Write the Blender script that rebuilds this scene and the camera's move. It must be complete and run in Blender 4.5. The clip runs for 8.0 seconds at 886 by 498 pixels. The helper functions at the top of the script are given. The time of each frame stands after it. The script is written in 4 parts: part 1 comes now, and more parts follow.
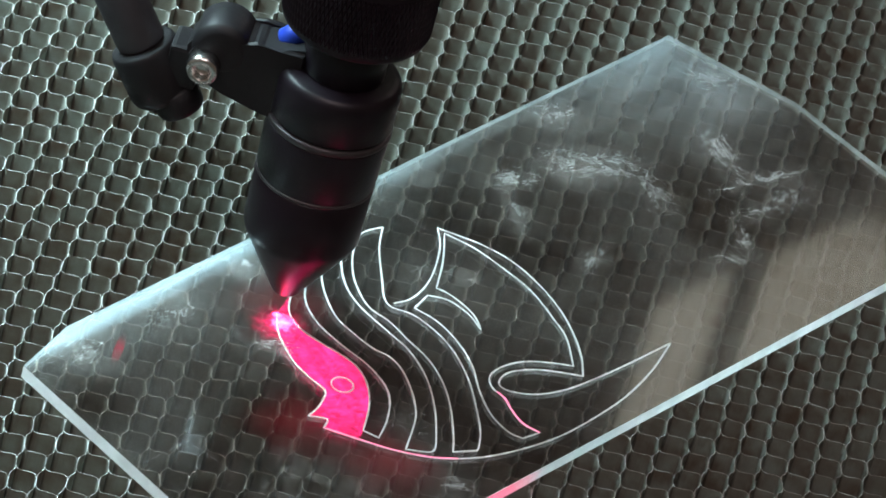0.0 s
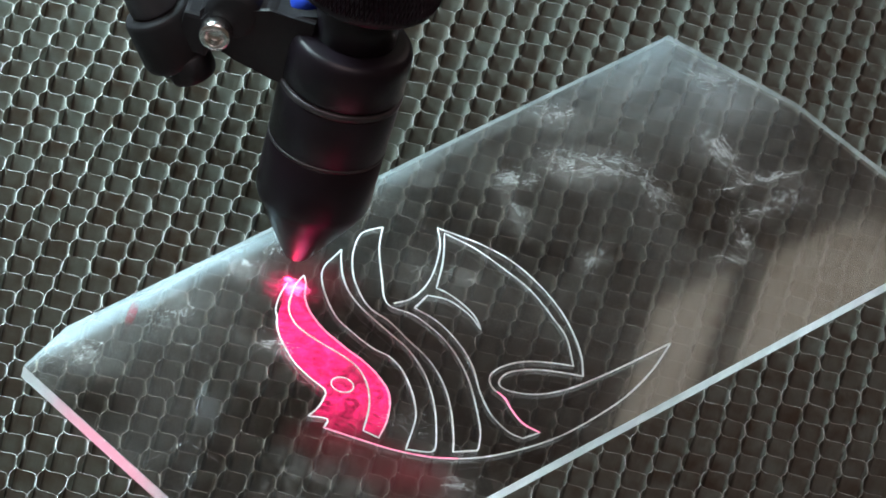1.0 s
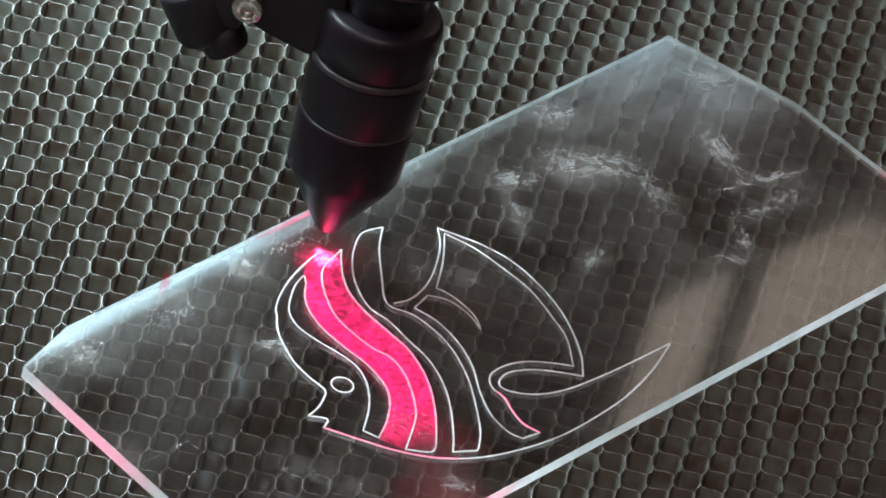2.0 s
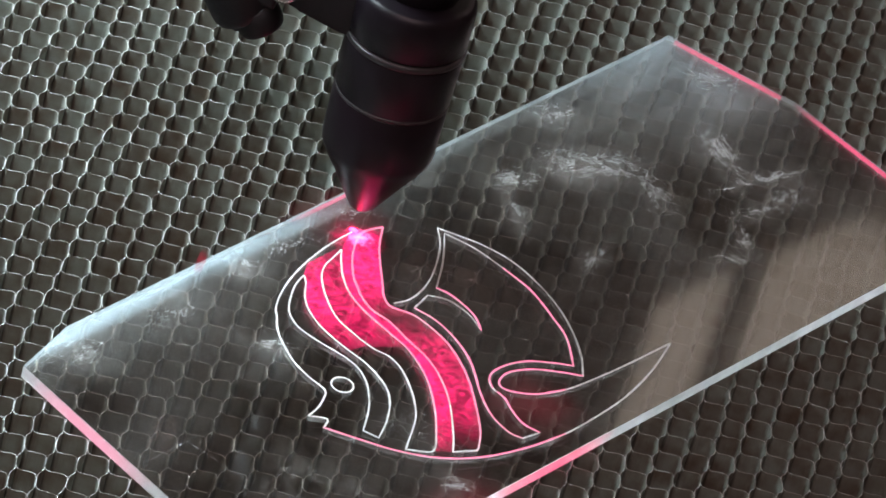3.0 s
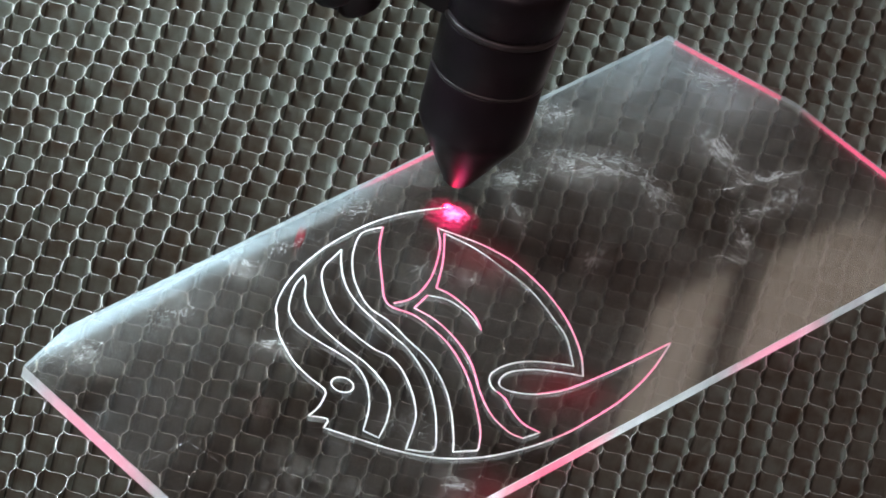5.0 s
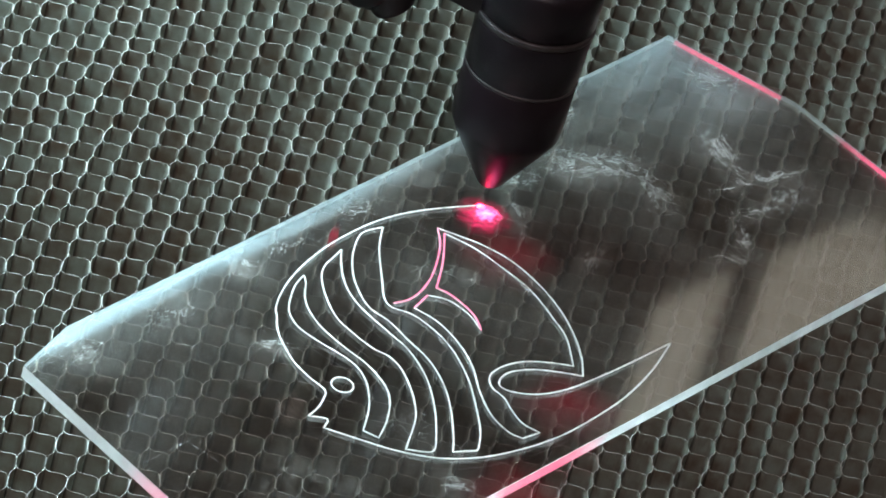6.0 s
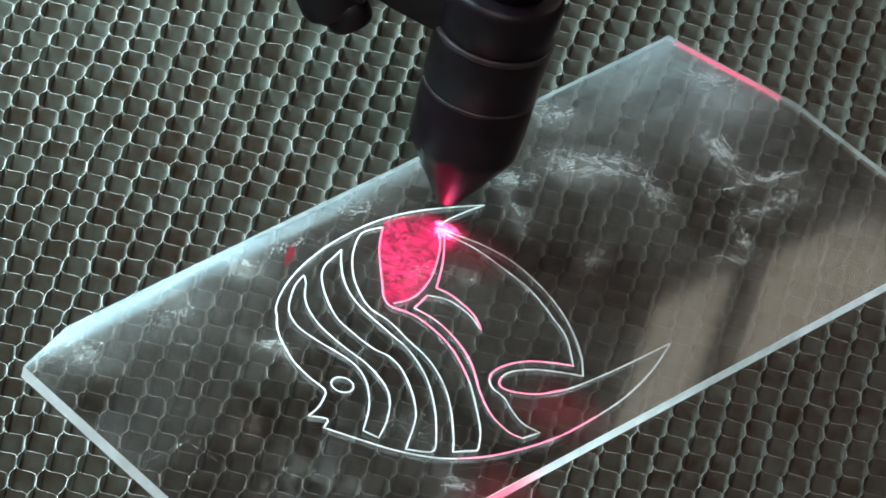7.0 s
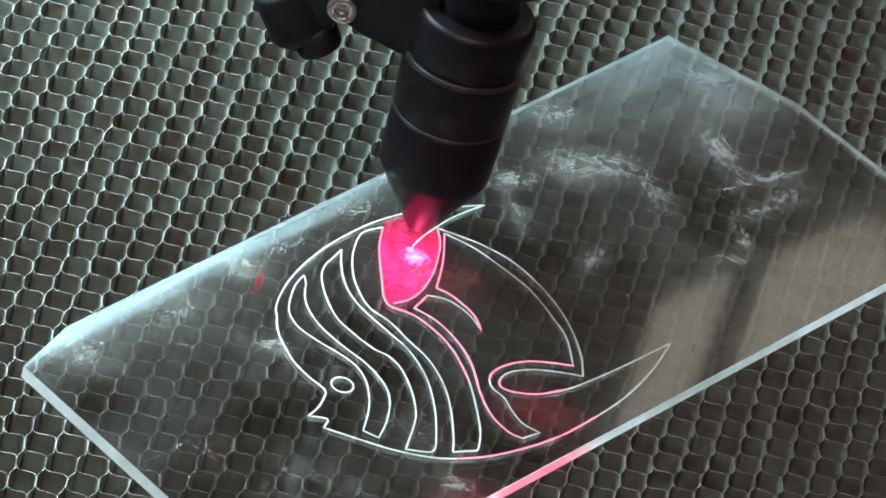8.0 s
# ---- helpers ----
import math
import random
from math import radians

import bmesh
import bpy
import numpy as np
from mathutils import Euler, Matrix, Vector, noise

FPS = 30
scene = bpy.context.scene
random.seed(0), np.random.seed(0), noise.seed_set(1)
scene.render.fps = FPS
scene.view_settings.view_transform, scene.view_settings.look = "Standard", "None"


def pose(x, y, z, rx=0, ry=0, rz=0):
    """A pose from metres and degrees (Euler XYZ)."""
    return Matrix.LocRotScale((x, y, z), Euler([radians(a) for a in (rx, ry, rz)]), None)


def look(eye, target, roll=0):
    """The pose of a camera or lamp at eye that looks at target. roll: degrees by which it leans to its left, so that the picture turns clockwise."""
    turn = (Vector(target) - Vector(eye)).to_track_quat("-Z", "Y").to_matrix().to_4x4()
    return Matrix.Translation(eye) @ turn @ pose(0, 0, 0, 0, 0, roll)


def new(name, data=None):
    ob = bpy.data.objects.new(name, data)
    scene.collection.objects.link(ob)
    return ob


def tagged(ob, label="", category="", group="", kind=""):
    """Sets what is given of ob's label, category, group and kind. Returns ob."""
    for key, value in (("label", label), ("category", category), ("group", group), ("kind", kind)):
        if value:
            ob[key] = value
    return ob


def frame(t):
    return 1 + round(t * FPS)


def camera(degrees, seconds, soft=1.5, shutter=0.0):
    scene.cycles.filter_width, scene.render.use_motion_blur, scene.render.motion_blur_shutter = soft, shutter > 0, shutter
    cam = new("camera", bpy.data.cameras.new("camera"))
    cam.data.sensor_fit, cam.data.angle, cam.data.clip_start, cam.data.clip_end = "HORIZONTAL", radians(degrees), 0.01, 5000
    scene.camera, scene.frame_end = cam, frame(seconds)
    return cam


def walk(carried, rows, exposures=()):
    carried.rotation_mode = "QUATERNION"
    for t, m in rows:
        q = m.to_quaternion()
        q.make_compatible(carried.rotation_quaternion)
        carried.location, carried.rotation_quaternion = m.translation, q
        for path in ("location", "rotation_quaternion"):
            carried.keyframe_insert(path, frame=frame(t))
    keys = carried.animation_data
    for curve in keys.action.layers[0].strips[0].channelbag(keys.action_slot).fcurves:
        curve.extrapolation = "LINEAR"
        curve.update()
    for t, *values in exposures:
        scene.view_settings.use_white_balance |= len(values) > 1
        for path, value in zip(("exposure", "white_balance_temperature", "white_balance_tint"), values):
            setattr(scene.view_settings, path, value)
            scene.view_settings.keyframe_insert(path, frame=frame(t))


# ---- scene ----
# A laser cutter follows the outline of a fish in a clear acrylic sheet that lies on a honeycomb bed.
MM = 0.001
EYE, AIM, ROLL = (0.0, -0.97790, 0.68256), (0.0, 0.0, 0.0), 16.76
cam = camera(9.54, 8.0, soft=1.7)
# the clip's camera turns its picture warmer and darker while much red light fills it
TINTS = [(0.0, 0.42, 6380, 23), (0.6, 0.38, 6420, 26), (1.5, 0.3, 6620, 32), (3.0, 0.22, 6850, 39), (4.7, 0.25, 6850, 40), (5.9, 0.42, 6480, 26), (8.0, 0.44, 6400, 23)]
walk(cam, [(0.0, look(EYE, AIM, ROLL)), (8.0, look(EYE, AIM, ROLL))], TINTS)

# ---- light ----
world = bpy.data.worlds.new("room_air")
scene.world = world
world.use_nodes = True
wn = world.node_tree
sky = wn.nodes.new("ShaderNodeTexSky")
sky.sky_type, sky.sun_disc = "NISHITA", False
sky.sun_elevation, sky.sun_rotation = radians(40), radians(250)
wn.links.new(sky.outputs[0], wn.nodes["Background"].inputs[0])
wn.nodes["Background"].inputs[1].default_value = 0.06


def area_lamp(name, eye, target, wide, high, watts, colour):
    data = bpy.data.lights.new(name, "AREA")
    data.shape, data.size, data.size_y = "RECTANGLE", wide, high
    data.energy, data.color = watts, colour
    ob = new(name, data)
    ob.matrix_world = look(eye, target)
    return ob


# unseen lamp added at the left to brighten that side of the bed
area_lamp("left_side_lamp", (-0.28, 0.05, 0.34), (-0.05, 0.06, 0), 0.28, 0.18, 5.9, (0.64, 0.98, 0.96))
# unseen lamp added at the back right to light the sheet's edges
area_lamp("back_right_lamp", (1.17, 1.63, 1.25), (0.2, 0.0, 0.1), 0.3, 0.7, 3.2, (1.0, 0.90, 0.82))
# unseen fill lamp added behind the camera, over the bed's front
area_lamp("front_fill_lamp", (-0.15, -1.1, 1.6), (-0.08, -0.05, 0), 1.0, 1.0, 8.6, (1.0, 0.87, 0.79))
# lamp added for the pale patch that the sheet mirrors
area_lamp("back_patch_lamp", (0.4, 1.65, 1.15), (0.4, 0.0, 1.15), 0.66, 0.56, 1.0, (1.0, 0.96, 0.62))


# ---- materials ----
def material(name, colour, rough=0.5, metal=0.0, vary=0.25, scale=40.0, bump=0.0, fine=600.0, spec=0.5, vary_colour=None):
    """A painted, moulded or metal surface with stains at one scale and grain at another."""
    m = bpy.data.materials.new(name)
    m.use_nodes = True
    n, l = m.node_tree.nodes, m.node_tree.links
    b = n["Principled BSDF"]
    tc = n.new("ShaderNodeTexCoord")
    big, small = n.new("ShaderNodeTexNoise"), n.new("ShaderNodeTexNoise")
    big.inputs["Scale"].default_value, small.inputs["Scale"].default_value = scale, fine
    big.inputs["Detail"].default_value = 5
    for k in (big, small):
        l.new(tc.outputs["Object"], k.inputs["Vector"])
    mix = n.new("ShaderNodeMix")
    mix.data_type = "RGBA"
    dark = vary_colour or tuple(c * (1 - vary) for c in colour)
    mix.inputs[6].default_value = (*colour, 1)
    mix.inputs[7].default_value = (*dark, 1)
    ramp = n.new("ShaderNodeMapRange")
    ramp.inputs[1].default_value, ramp.inputs[2].default_value = 0.35, 0.7
    l.new(big.outputs[0], ramp.inputs[0])
    l.new(ramp.outputs[0], mix.inputs[0])
    l.new(mix.outputs[2], b.inputs["Base Color"])
    rr = n.new("ShaderNodeMapRange")
    rr.inputs[3].default_value, rr.inputs[4].default_value = rough * 0.8, min(1.0, rough * 1.25)
    l.new(small.outputs[0], rr.inputs[0])
    l.new(rr.outputs[0], b.inputs["Roughness"])
    b.inputs["Metallic"].default_value = metal
    b.inputs["Specular IOR Level"].default_value = spec
    if bump:
        bp = n.new("ShaderNodeBump")
        bp.inputs["Strength"].default_value, bp.inputs["Distance"].default_value = bump, 0.0002
        l.new(small.outputs[0], bp.inputs["Height"])
        l.new(bp.outputs[0], b.inputs["Normal"])
    return m


def foil_material():
    """Aluminium foil, scorched and stained by smoke, with a look of its own in each ribbon; darkened for the shade
    inside the cells.
    """
    m = material("shaded_smoked_aluminium", (0.265, 0.295, 0.26), 0.5, 0.2, 0.5, 130.0, 0.4, 900.0, vary_colour=(0.15, 0.12, 0.09))
    return m


def glass_material():
    """Clear acrylic with smudges, wipe marks and dust on it, and a bluish glare painted in."""
    m = bpy.data.materials.new("clear_acrylic")
    m.use_nodes = True
    n, l = m.node_tree.nodes, m.node_tree.links
    b = n["Principled BSDF"]
    b.inputs["Base Color"].default_value = (0.97, 0.985, 0.98, 1)
    b.inputs["Transmission Weight"].default_value = 1.0
    b.inputs["IOR"].default_value = 1.49
    b.inputs["Roughness"].default_value = 0.05
    haze = n.new("ShaderNodeBsdfDiffuse")
    haze.inputs["Color"].default_value = (0.68, 0.80, 0.89, 1)
    tc = n.new("ShaderNodeTexCoord")
    # wiped residue: streaky noise, kept to a few blotches
    stretch = n.new("ShaderNodeMapping")
    stretch.inputs["Rotation"].default_value = (0, 0, -0.6)
    stretch.inputs["Scale"].default_value = (1.0, 1.5, 1.0)
    l.new(tc.outputs["Object"], stretch.inputs["Vector"])
    streak = n.new("ShaderNodeTexNoise")
    streak.inputs["Scale"].default_value, streak.inputs["Detail"].default_value = 420.0, 10
    streak.inputs["Roughness"].default_value, streak.inputs["Distortion"].default_value = 0.74, 0.8
    l.new(stretch.outputs[0], streak.inputs["Vector"])
    sharp = n.new("ShaderNodeMapRange")
    sharp.inputs[1].default_value, sharp.inputs[2].default_value = 0.44, 0.72
    l.new(streak.outputs[0], sharp.inputs[0])
    total = None
    for (px, py), size, power in SMUDGES:
        far = n.new("ShaderNodeVectorMath")
        far.operation = "DISTANCE"
        l.new(tc.outputs["Object"], far.inputs[0])
        far.inputs[1].default_value = (px * MM, py * MM, 3 * MM)
        fall = n.new("ShaderNodeMapRange")
        fall.interpolation_type = "SMOOTHSTEP"
        fall.inputs[1].default_value, fall.inputs[2].default_value = size * MM, size * MM * 0.2
        fall.inputs[4].default_value = power
        l.new(far.outputs["Value"], fall.inputs[0])
        if total is None:
            total = fall.outputs[0]
        else:
            add = n.new("ShaderNodeMath")
            add.operation = "ADD"
            l.new(total, add.inputs[0])
            l.new(fall.outputs[0], add.inputs[1])
            total = add.outputs[0]
    wet = n.new("ShaderNodeMath")
    wet.operation = "MULTIPLY"
    l.new(sharp.outputs[0], wet.inputs[0])
    l.new(total, wet.inputs[1])
    # wipe marks: fine scratchy grain inside long patches
    rub, grit, keen = n.new("ShaderNodeMapping"), n.new("ShaderNodeTexNoise"), n.new("ShaderNodeMapRange")
    rub.inputs["Rotation"].default_value, rub.inputs["Scale"].default_value = (0, 0, -0.75), (1.0, 2.6, 1.0)
    l.new(tc.outputs["Object"], rub.inputs["Vector"])
    grit.inputs["Scale"].default_value, grit.inputs["Detail"].default_value = 1300.0, 9
    grit.inputs["Roughness"].default_value, grit.inputs["Distortion"].default_value = 0.78, 0.5
    l.new(rub.outputs[0], grit.inputs["Vector"])
    keen.inputs[1].default_value, keen.inputs[2].default_value = 0.49, 0.62
    l.new(grit.outputs[0], keen.inputs[0])
    # ragged outlines
    torn, half, stray_, push = n.new("ShaderNodeTexNoise"), n.new("ShaderNodeVectorMath"), n.new("ShaderNodeVectorMath"), n.new("ShaderNodeVectorMath")
    torn.inputs["Scale"].default_value, torn.inputs["Detail"].default_value, torn.inputs["Roughness"].default_value = 110.0, 8, 0.7
    l.new(tc.outputs["Object"], torn.inputs["Vector"])
    half.operation, stray_.operation, push.operation = "SUBTRACT", "SCALE", "ADD"
    half.inputs[1].default_value = (0.5, 0.5, 0.5)
    stray_.inputs["Scale"].default_value = 0.02
    l.new(torn.outputs["Color"], half.inputs[0])
    l.new(half.outputs[0], stray_.inputs[0])
    l.new(tc.outputs["Object"], push.inputs[0])
    l.new(stray_.outputs[0], push.inputs[1])
    marks = None
    for px, py, long_, wide_, turn, power in WIPES + DABS:
        place, far, fall = n.new("ShaderNodeMapping"), n.new("ShaderNodeVectorMath"), n.new("ShaderNodeMapRange")
        place.vector_type = "TEXTURE"
        place.inputs["Location"].default_value, place.inputs["Rotation"].default_value = (px * MM, py * MM, 3 * MM), (0, 0, radians(turn))
        place.inputs["Scale"].default_value = (long_ * MM, wide_ * MM, 30 * MM)
        l.new(push.outputs[0], place.inputs["Vector"])
        far.operation = "LENGTH"
        l.new(place.outputs[0], far.inputs[0])
        fall.interpolation_type = "SMOOTHSTEP"
        fall.inputs[1].default_value, fall.inputs[2].default_value, fall.inputs[4].default_value = 1.2, 0.1, power * 0.36
        l.new(far.outputs["Value"], fall.inputs[0])
        if marks is None:
            marks = fall.outputs[0]
        else:
            most = n.new("ShaderNodeMath")
            most.operation = "MAXIMUM"
            l.new(marks, most.inputs[0])
            l.new(fall.outputs[0], most.inputs[1])
            marks = most.outputs[0]
    wiped = n.new("ShaderNodeMath")
    wiped.operation = "MULTIPLY"
    l.new(keen.outputs[0], wiped.inputs[0])
    l.new(marks, wiped.inputs[1])
    film = n.new("ShaderNodeTexNoise")
    film.inputs["Scale"].default_value, film.inputs["Detail"].default_value = 25.0, 6
    l.new(tc.outputs["Object"], film.inputs["Vector"])
    thin = n.new("ShaderNodeMapRange")
    thin.inputs[1].default_value, thin.inputs[2].default_value = 0.4, 0.75
    thin.inputs[3].default_value, thin.inputs[4].default_value = 0.002, 0.028
    l.new(film.outputs[0], thin.inputs[0])
    # bluish glare painted along the sheet's long side, strongest at the edge and towards one end
    def across(axis, lo, hi, low, high):
        d = n.new("ShaderNodeVectorMath")
        d.operation = "DOT_PRODUCT"
        d.inputs[1].default_value = axis
        l.new(tc.outputs["Object"], d.inputs[0])
        r = n.new("ShaderNodeMapRange")
        r.interpolation_type = "SMOOTHSTEP"
        r.inputs[1].default_value, r.inputs[2].default_value = lo * MM, hi * MM
        r.inputs[3].default_value, r.inputs[4].default_value = low, high
        l.new(d.outputs["Value"], r.inputs[0])
        return r.outputs[0]

    def blend(kind, a, b):
        k = n.new("ShaderNodeMath")
        k.operation = kind
        l.new(a, k.inputs[0])
        l.new(b, k.inputs[1])
        return k.outputs[0]

    side = (-0.857, 0.515, 0)
    glare = blend("ADD", across(side, 19.0, 23.5, 0.0, 0.25), across(side, 4.0, 24.0, 0.0, 0.035))
    glare = blend("MULTIPLY", glare, across((0.515, 0.857, 0), -95, 60, 1.0, 0.18))
    glare = blend("ADD", glare, blend("MULTIPLY", across((0.515, 0.857, 0), 40, 120, 0.0, 0.11), across(side, -28, 18, 0.0, 1.0)))
    patchy = n.new("ShaderNodeMapRange")
    patchy.inputs[1].default_value, patchy.inputs[2].default_value = 0.3, 0.7
    patchy.inputs[3].default_value, patchy.inputs[4].default_value = 0.2, 1.5
    comb_, swept = n.new("ShaderNodeMapping"), n.new("ShaderNodeTexNoise")
    comb_.vector_type = "TEXTURE"
    comb_.inputs["Rotation"].default_value, comb_.inputs["Scale"].default_value = (0, 0, 1.03), (5.0, 0.4, 1.0)
    l.new(tc.outputs["Object"], comb_.inputs["Vector"])
    swept.inputs["Scale"].default_value, swept.inputs["Detail"].default_value = 130.0, 6
    l.new(comb_.outputs[0], swept.inputs["Vector"])
    l.new(swept.outputs[0], patchy.inputs[0])
    veil = n.new("ShaderNodeMath")
    veil.operation = "MULTIPLY"
    l.new(glare, veil.inputs[0])
    l.new(patchy.outputs[0], veil.inputs[1])
    veiled = n.new("ShaderNodeMath")
    veiled.operation = "ADD"
    l.new(veil.outputs[0], veiled.inputs[0])
    l.new(thin.outputs[0], veiled.inputs[1])
    thin = veiled
    sum_ = n.new("ShaderNodeMath")
    sum_.operation, sum_.use_clamp = "ADD", True
    uneven = n.new("ShaderNodeMapRange")
    uneven.inputs[1].default_value, uneven.inputs[2].default_value = 0.42, 0.6
    uneven.inputs[3].default_value, uneven.inputs[4].default_value = 0.15, 1.1
    broad = n.new("ShaderNodeTexNoise")
    broad.inputs["Scale"].default_value, broad.inputs["Detail"].default_value, broad.inputs["Distortion"].default_value = 75.0, 6, 1.5
    l.new(tc.outputs["Object"], broad.inputs["Vector"])
    l.new(broad.outputs[0], uneven.inputs[0])
    l.new(blend("ADD", blend("MULTIPLY", wet.outputs[0], uneven.outputs[0]), wiped.outputs[0]), sum_.inputs[0])
    l.new(thin.outputs[0], sum_.inputs[1])
    # the painted glare is bluer than the smudges
    tint, share = n.new("ShaderNodeMix"), n.new("ShaderNodeMath")
    tint.data_type = "RGBA"
    share.operation, share.use_clamp = "MULTIPLY", True
    share.inputs[1].default_value = 7.0
    l.new(glare, share.inputs[0])
    l.new(share.outputs[0], tint.inputs[0])
    tint.inputs[6].default_value, tint.inputs[7].default_value = (0.80, 0.77, 0.72, 1), (0.68, 0.86, 0.92, 1)
    l.new(tint.outputs[2], haze.inputs["Color"])
    mix = n.new("ShaderNodeMixShader")
    l.new(sum_.outputs[0], mix.inputs[0])
    l.new(b.outputs[0], mix.inputs[1])
    l.new(haze.outputs[0], mix.inputs[2])
    l.new(mix.outputs[0], n["Material Output"].inputs["Surface"])
    return m


def frosted(name, colour, clear, through_share=0.5, wear=0.75):
    """Frosted or sooty acrylic: part of the light goes straight through, the rest is scattered."""
    m = bpy.data.materials.new(name)
    m.use_nodes = True
    n, l = m.node_tree.nodes, m.node_tree.links
    n.remove(n["Principled BSDF"])
    d, tl, tr = n.new("ShaderNodeBsdfDiffuse"), n.new("ShaderNodeBsdfTranslucent"), n.new("ShaderNodeBsdfTransparent")
    d.inputs["Color"].default_value = tl.inputs["Color"].default_value = (*colour, 1)
    tc, grain = n.new("ShaderNodeTexCoord"), n.new("ShaderNodeTexNoise")
    grain.inputs["Scale"].default_value, grain.inputs["Detail"].default_value = 220.0, 4
    l.new(tc.outputs["Object"], grain.inputs["Vector"])
    tone, wide = n.new("ShaderNodeMix"), n.new("ShaderNodeTexNoise")
    tone.data_type = "RGBA"
    tone.inputs[6].default_value, tone.inputs[7].default_value = (*colour, 1), (colour[0] * wear * 0.97, colour[1] * wear * 1.03, colour[2] * wear, 1)
    wide.inputs["Scale"].default_value, wide.inputs["Detail"].default_value = 45.0, 5
    l.new(tc.outputs["Object"], wide.inputs["Vector"])
    rise = n.new("ShaderNodeMapRange")
    rise.inputs[1].default_value, rise.inputs[2].default_value = 0.42, 0.62
    l.new(wide.outputs[0], rise.inputs[0])
    l.new(rise.outputs[0], tone.inputs[0])
    l.new(tone.outputs[2], d.inputs["Color"])
    l.new(tone.outputs[2], tl.inputs["Color"])
    a, b = n.new("ShaderNodeMixShader"), n.new("ShaderNodeMixShader")
    a.inputs[0].default_value = through_share
    l.new(d.outputs[0], a.inputs[1])
    l.new(tl.outputs[0], a.inputs[2])
    rg = n.new("ShaderNodeMapRange")
    rg.inputs[1].default_value, rg.inputs[2].default_value = 0.3, 0.7
    rg.inputs[3].default_value, rg.inputs[4].default_value = max(0.0, clear - 0.12), min(1.0, clear + 0.12)
    l.new(grain.outputs[0], rg.inputs[0])
    l.new(rg.outputs[0], b.inputs[0])
    l.new(a.outputs[0], b.inputs[1])
    l.new(tr.outputs[0], b.inputs[2])
    l.new(b.outputs[0], n["Material Output"].inputs["Surface"])
    return m


def shade_film_material():
    """A thin brown film that lets light through, added to darken the comb below the sheet."""
    m = bpy.data.materials.new("brown_shade_film")
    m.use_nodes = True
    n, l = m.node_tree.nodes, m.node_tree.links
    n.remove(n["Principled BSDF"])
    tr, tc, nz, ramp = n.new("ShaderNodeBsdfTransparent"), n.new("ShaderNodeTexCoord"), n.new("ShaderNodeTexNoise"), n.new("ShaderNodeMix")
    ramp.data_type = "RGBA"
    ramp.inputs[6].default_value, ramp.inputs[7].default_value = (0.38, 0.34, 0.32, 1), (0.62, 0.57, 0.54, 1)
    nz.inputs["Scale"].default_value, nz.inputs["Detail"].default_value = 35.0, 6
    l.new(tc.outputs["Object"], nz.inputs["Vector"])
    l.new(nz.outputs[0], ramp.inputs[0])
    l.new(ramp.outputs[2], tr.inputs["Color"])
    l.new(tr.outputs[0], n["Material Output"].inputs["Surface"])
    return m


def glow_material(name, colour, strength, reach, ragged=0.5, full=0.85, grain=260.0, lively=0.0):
    """Glow put into a piece as painted laser light or flame: bright in its middle, gone at its rim."""
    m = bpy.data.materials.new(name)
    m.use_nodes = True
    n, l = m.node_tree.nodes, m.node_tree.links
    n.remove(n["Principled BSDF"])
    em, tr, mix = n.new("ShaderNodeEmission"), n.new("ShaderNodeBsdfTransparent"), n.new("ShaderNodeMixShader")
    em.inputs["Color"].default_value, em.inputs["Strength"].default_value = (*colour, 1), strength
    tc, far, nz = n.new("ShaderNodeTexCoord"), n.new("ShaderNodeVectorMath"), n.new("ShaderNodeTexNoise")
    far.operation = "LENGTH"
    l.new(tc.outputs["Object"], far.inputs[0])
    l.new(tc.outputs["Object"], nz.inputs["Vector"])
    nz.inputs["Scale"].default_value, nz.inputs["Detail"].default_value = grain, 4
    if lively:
        # brighter veins and darker patches in the glow's strength
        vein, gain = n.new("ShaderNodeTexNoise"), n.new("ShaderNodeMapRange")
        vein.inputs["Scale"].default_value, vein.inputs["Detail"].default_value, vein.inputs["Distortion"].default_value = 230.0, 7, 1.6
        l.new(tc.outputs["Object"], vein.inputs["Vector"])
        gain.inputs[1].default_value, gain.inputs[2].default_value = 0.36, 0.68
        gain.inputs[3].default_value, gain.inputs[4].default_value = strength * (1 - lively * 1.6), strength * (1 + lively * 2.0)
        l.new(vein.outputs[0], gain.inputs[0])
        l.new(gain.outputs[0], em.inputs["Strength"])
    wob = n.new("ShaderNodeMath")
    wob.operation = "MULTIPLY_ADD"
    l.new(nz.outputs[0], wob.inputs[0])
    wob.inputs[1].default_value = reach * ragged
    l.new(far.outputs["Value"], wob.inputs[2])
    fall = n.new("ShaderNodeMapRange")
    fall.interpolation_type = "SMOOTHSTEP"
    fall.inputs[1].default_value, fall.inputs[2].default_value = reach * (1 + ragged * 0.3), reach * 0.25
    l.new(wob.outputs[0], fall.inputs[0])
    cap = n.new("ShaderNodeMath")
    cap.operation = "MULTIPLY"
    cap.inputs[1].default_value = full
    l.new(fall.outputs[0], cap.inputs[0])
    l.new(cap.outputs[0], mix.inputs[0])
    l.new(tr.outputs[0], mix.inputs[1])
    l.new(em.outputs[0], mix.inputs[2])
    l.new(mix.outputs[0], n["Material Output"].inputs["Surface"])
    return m


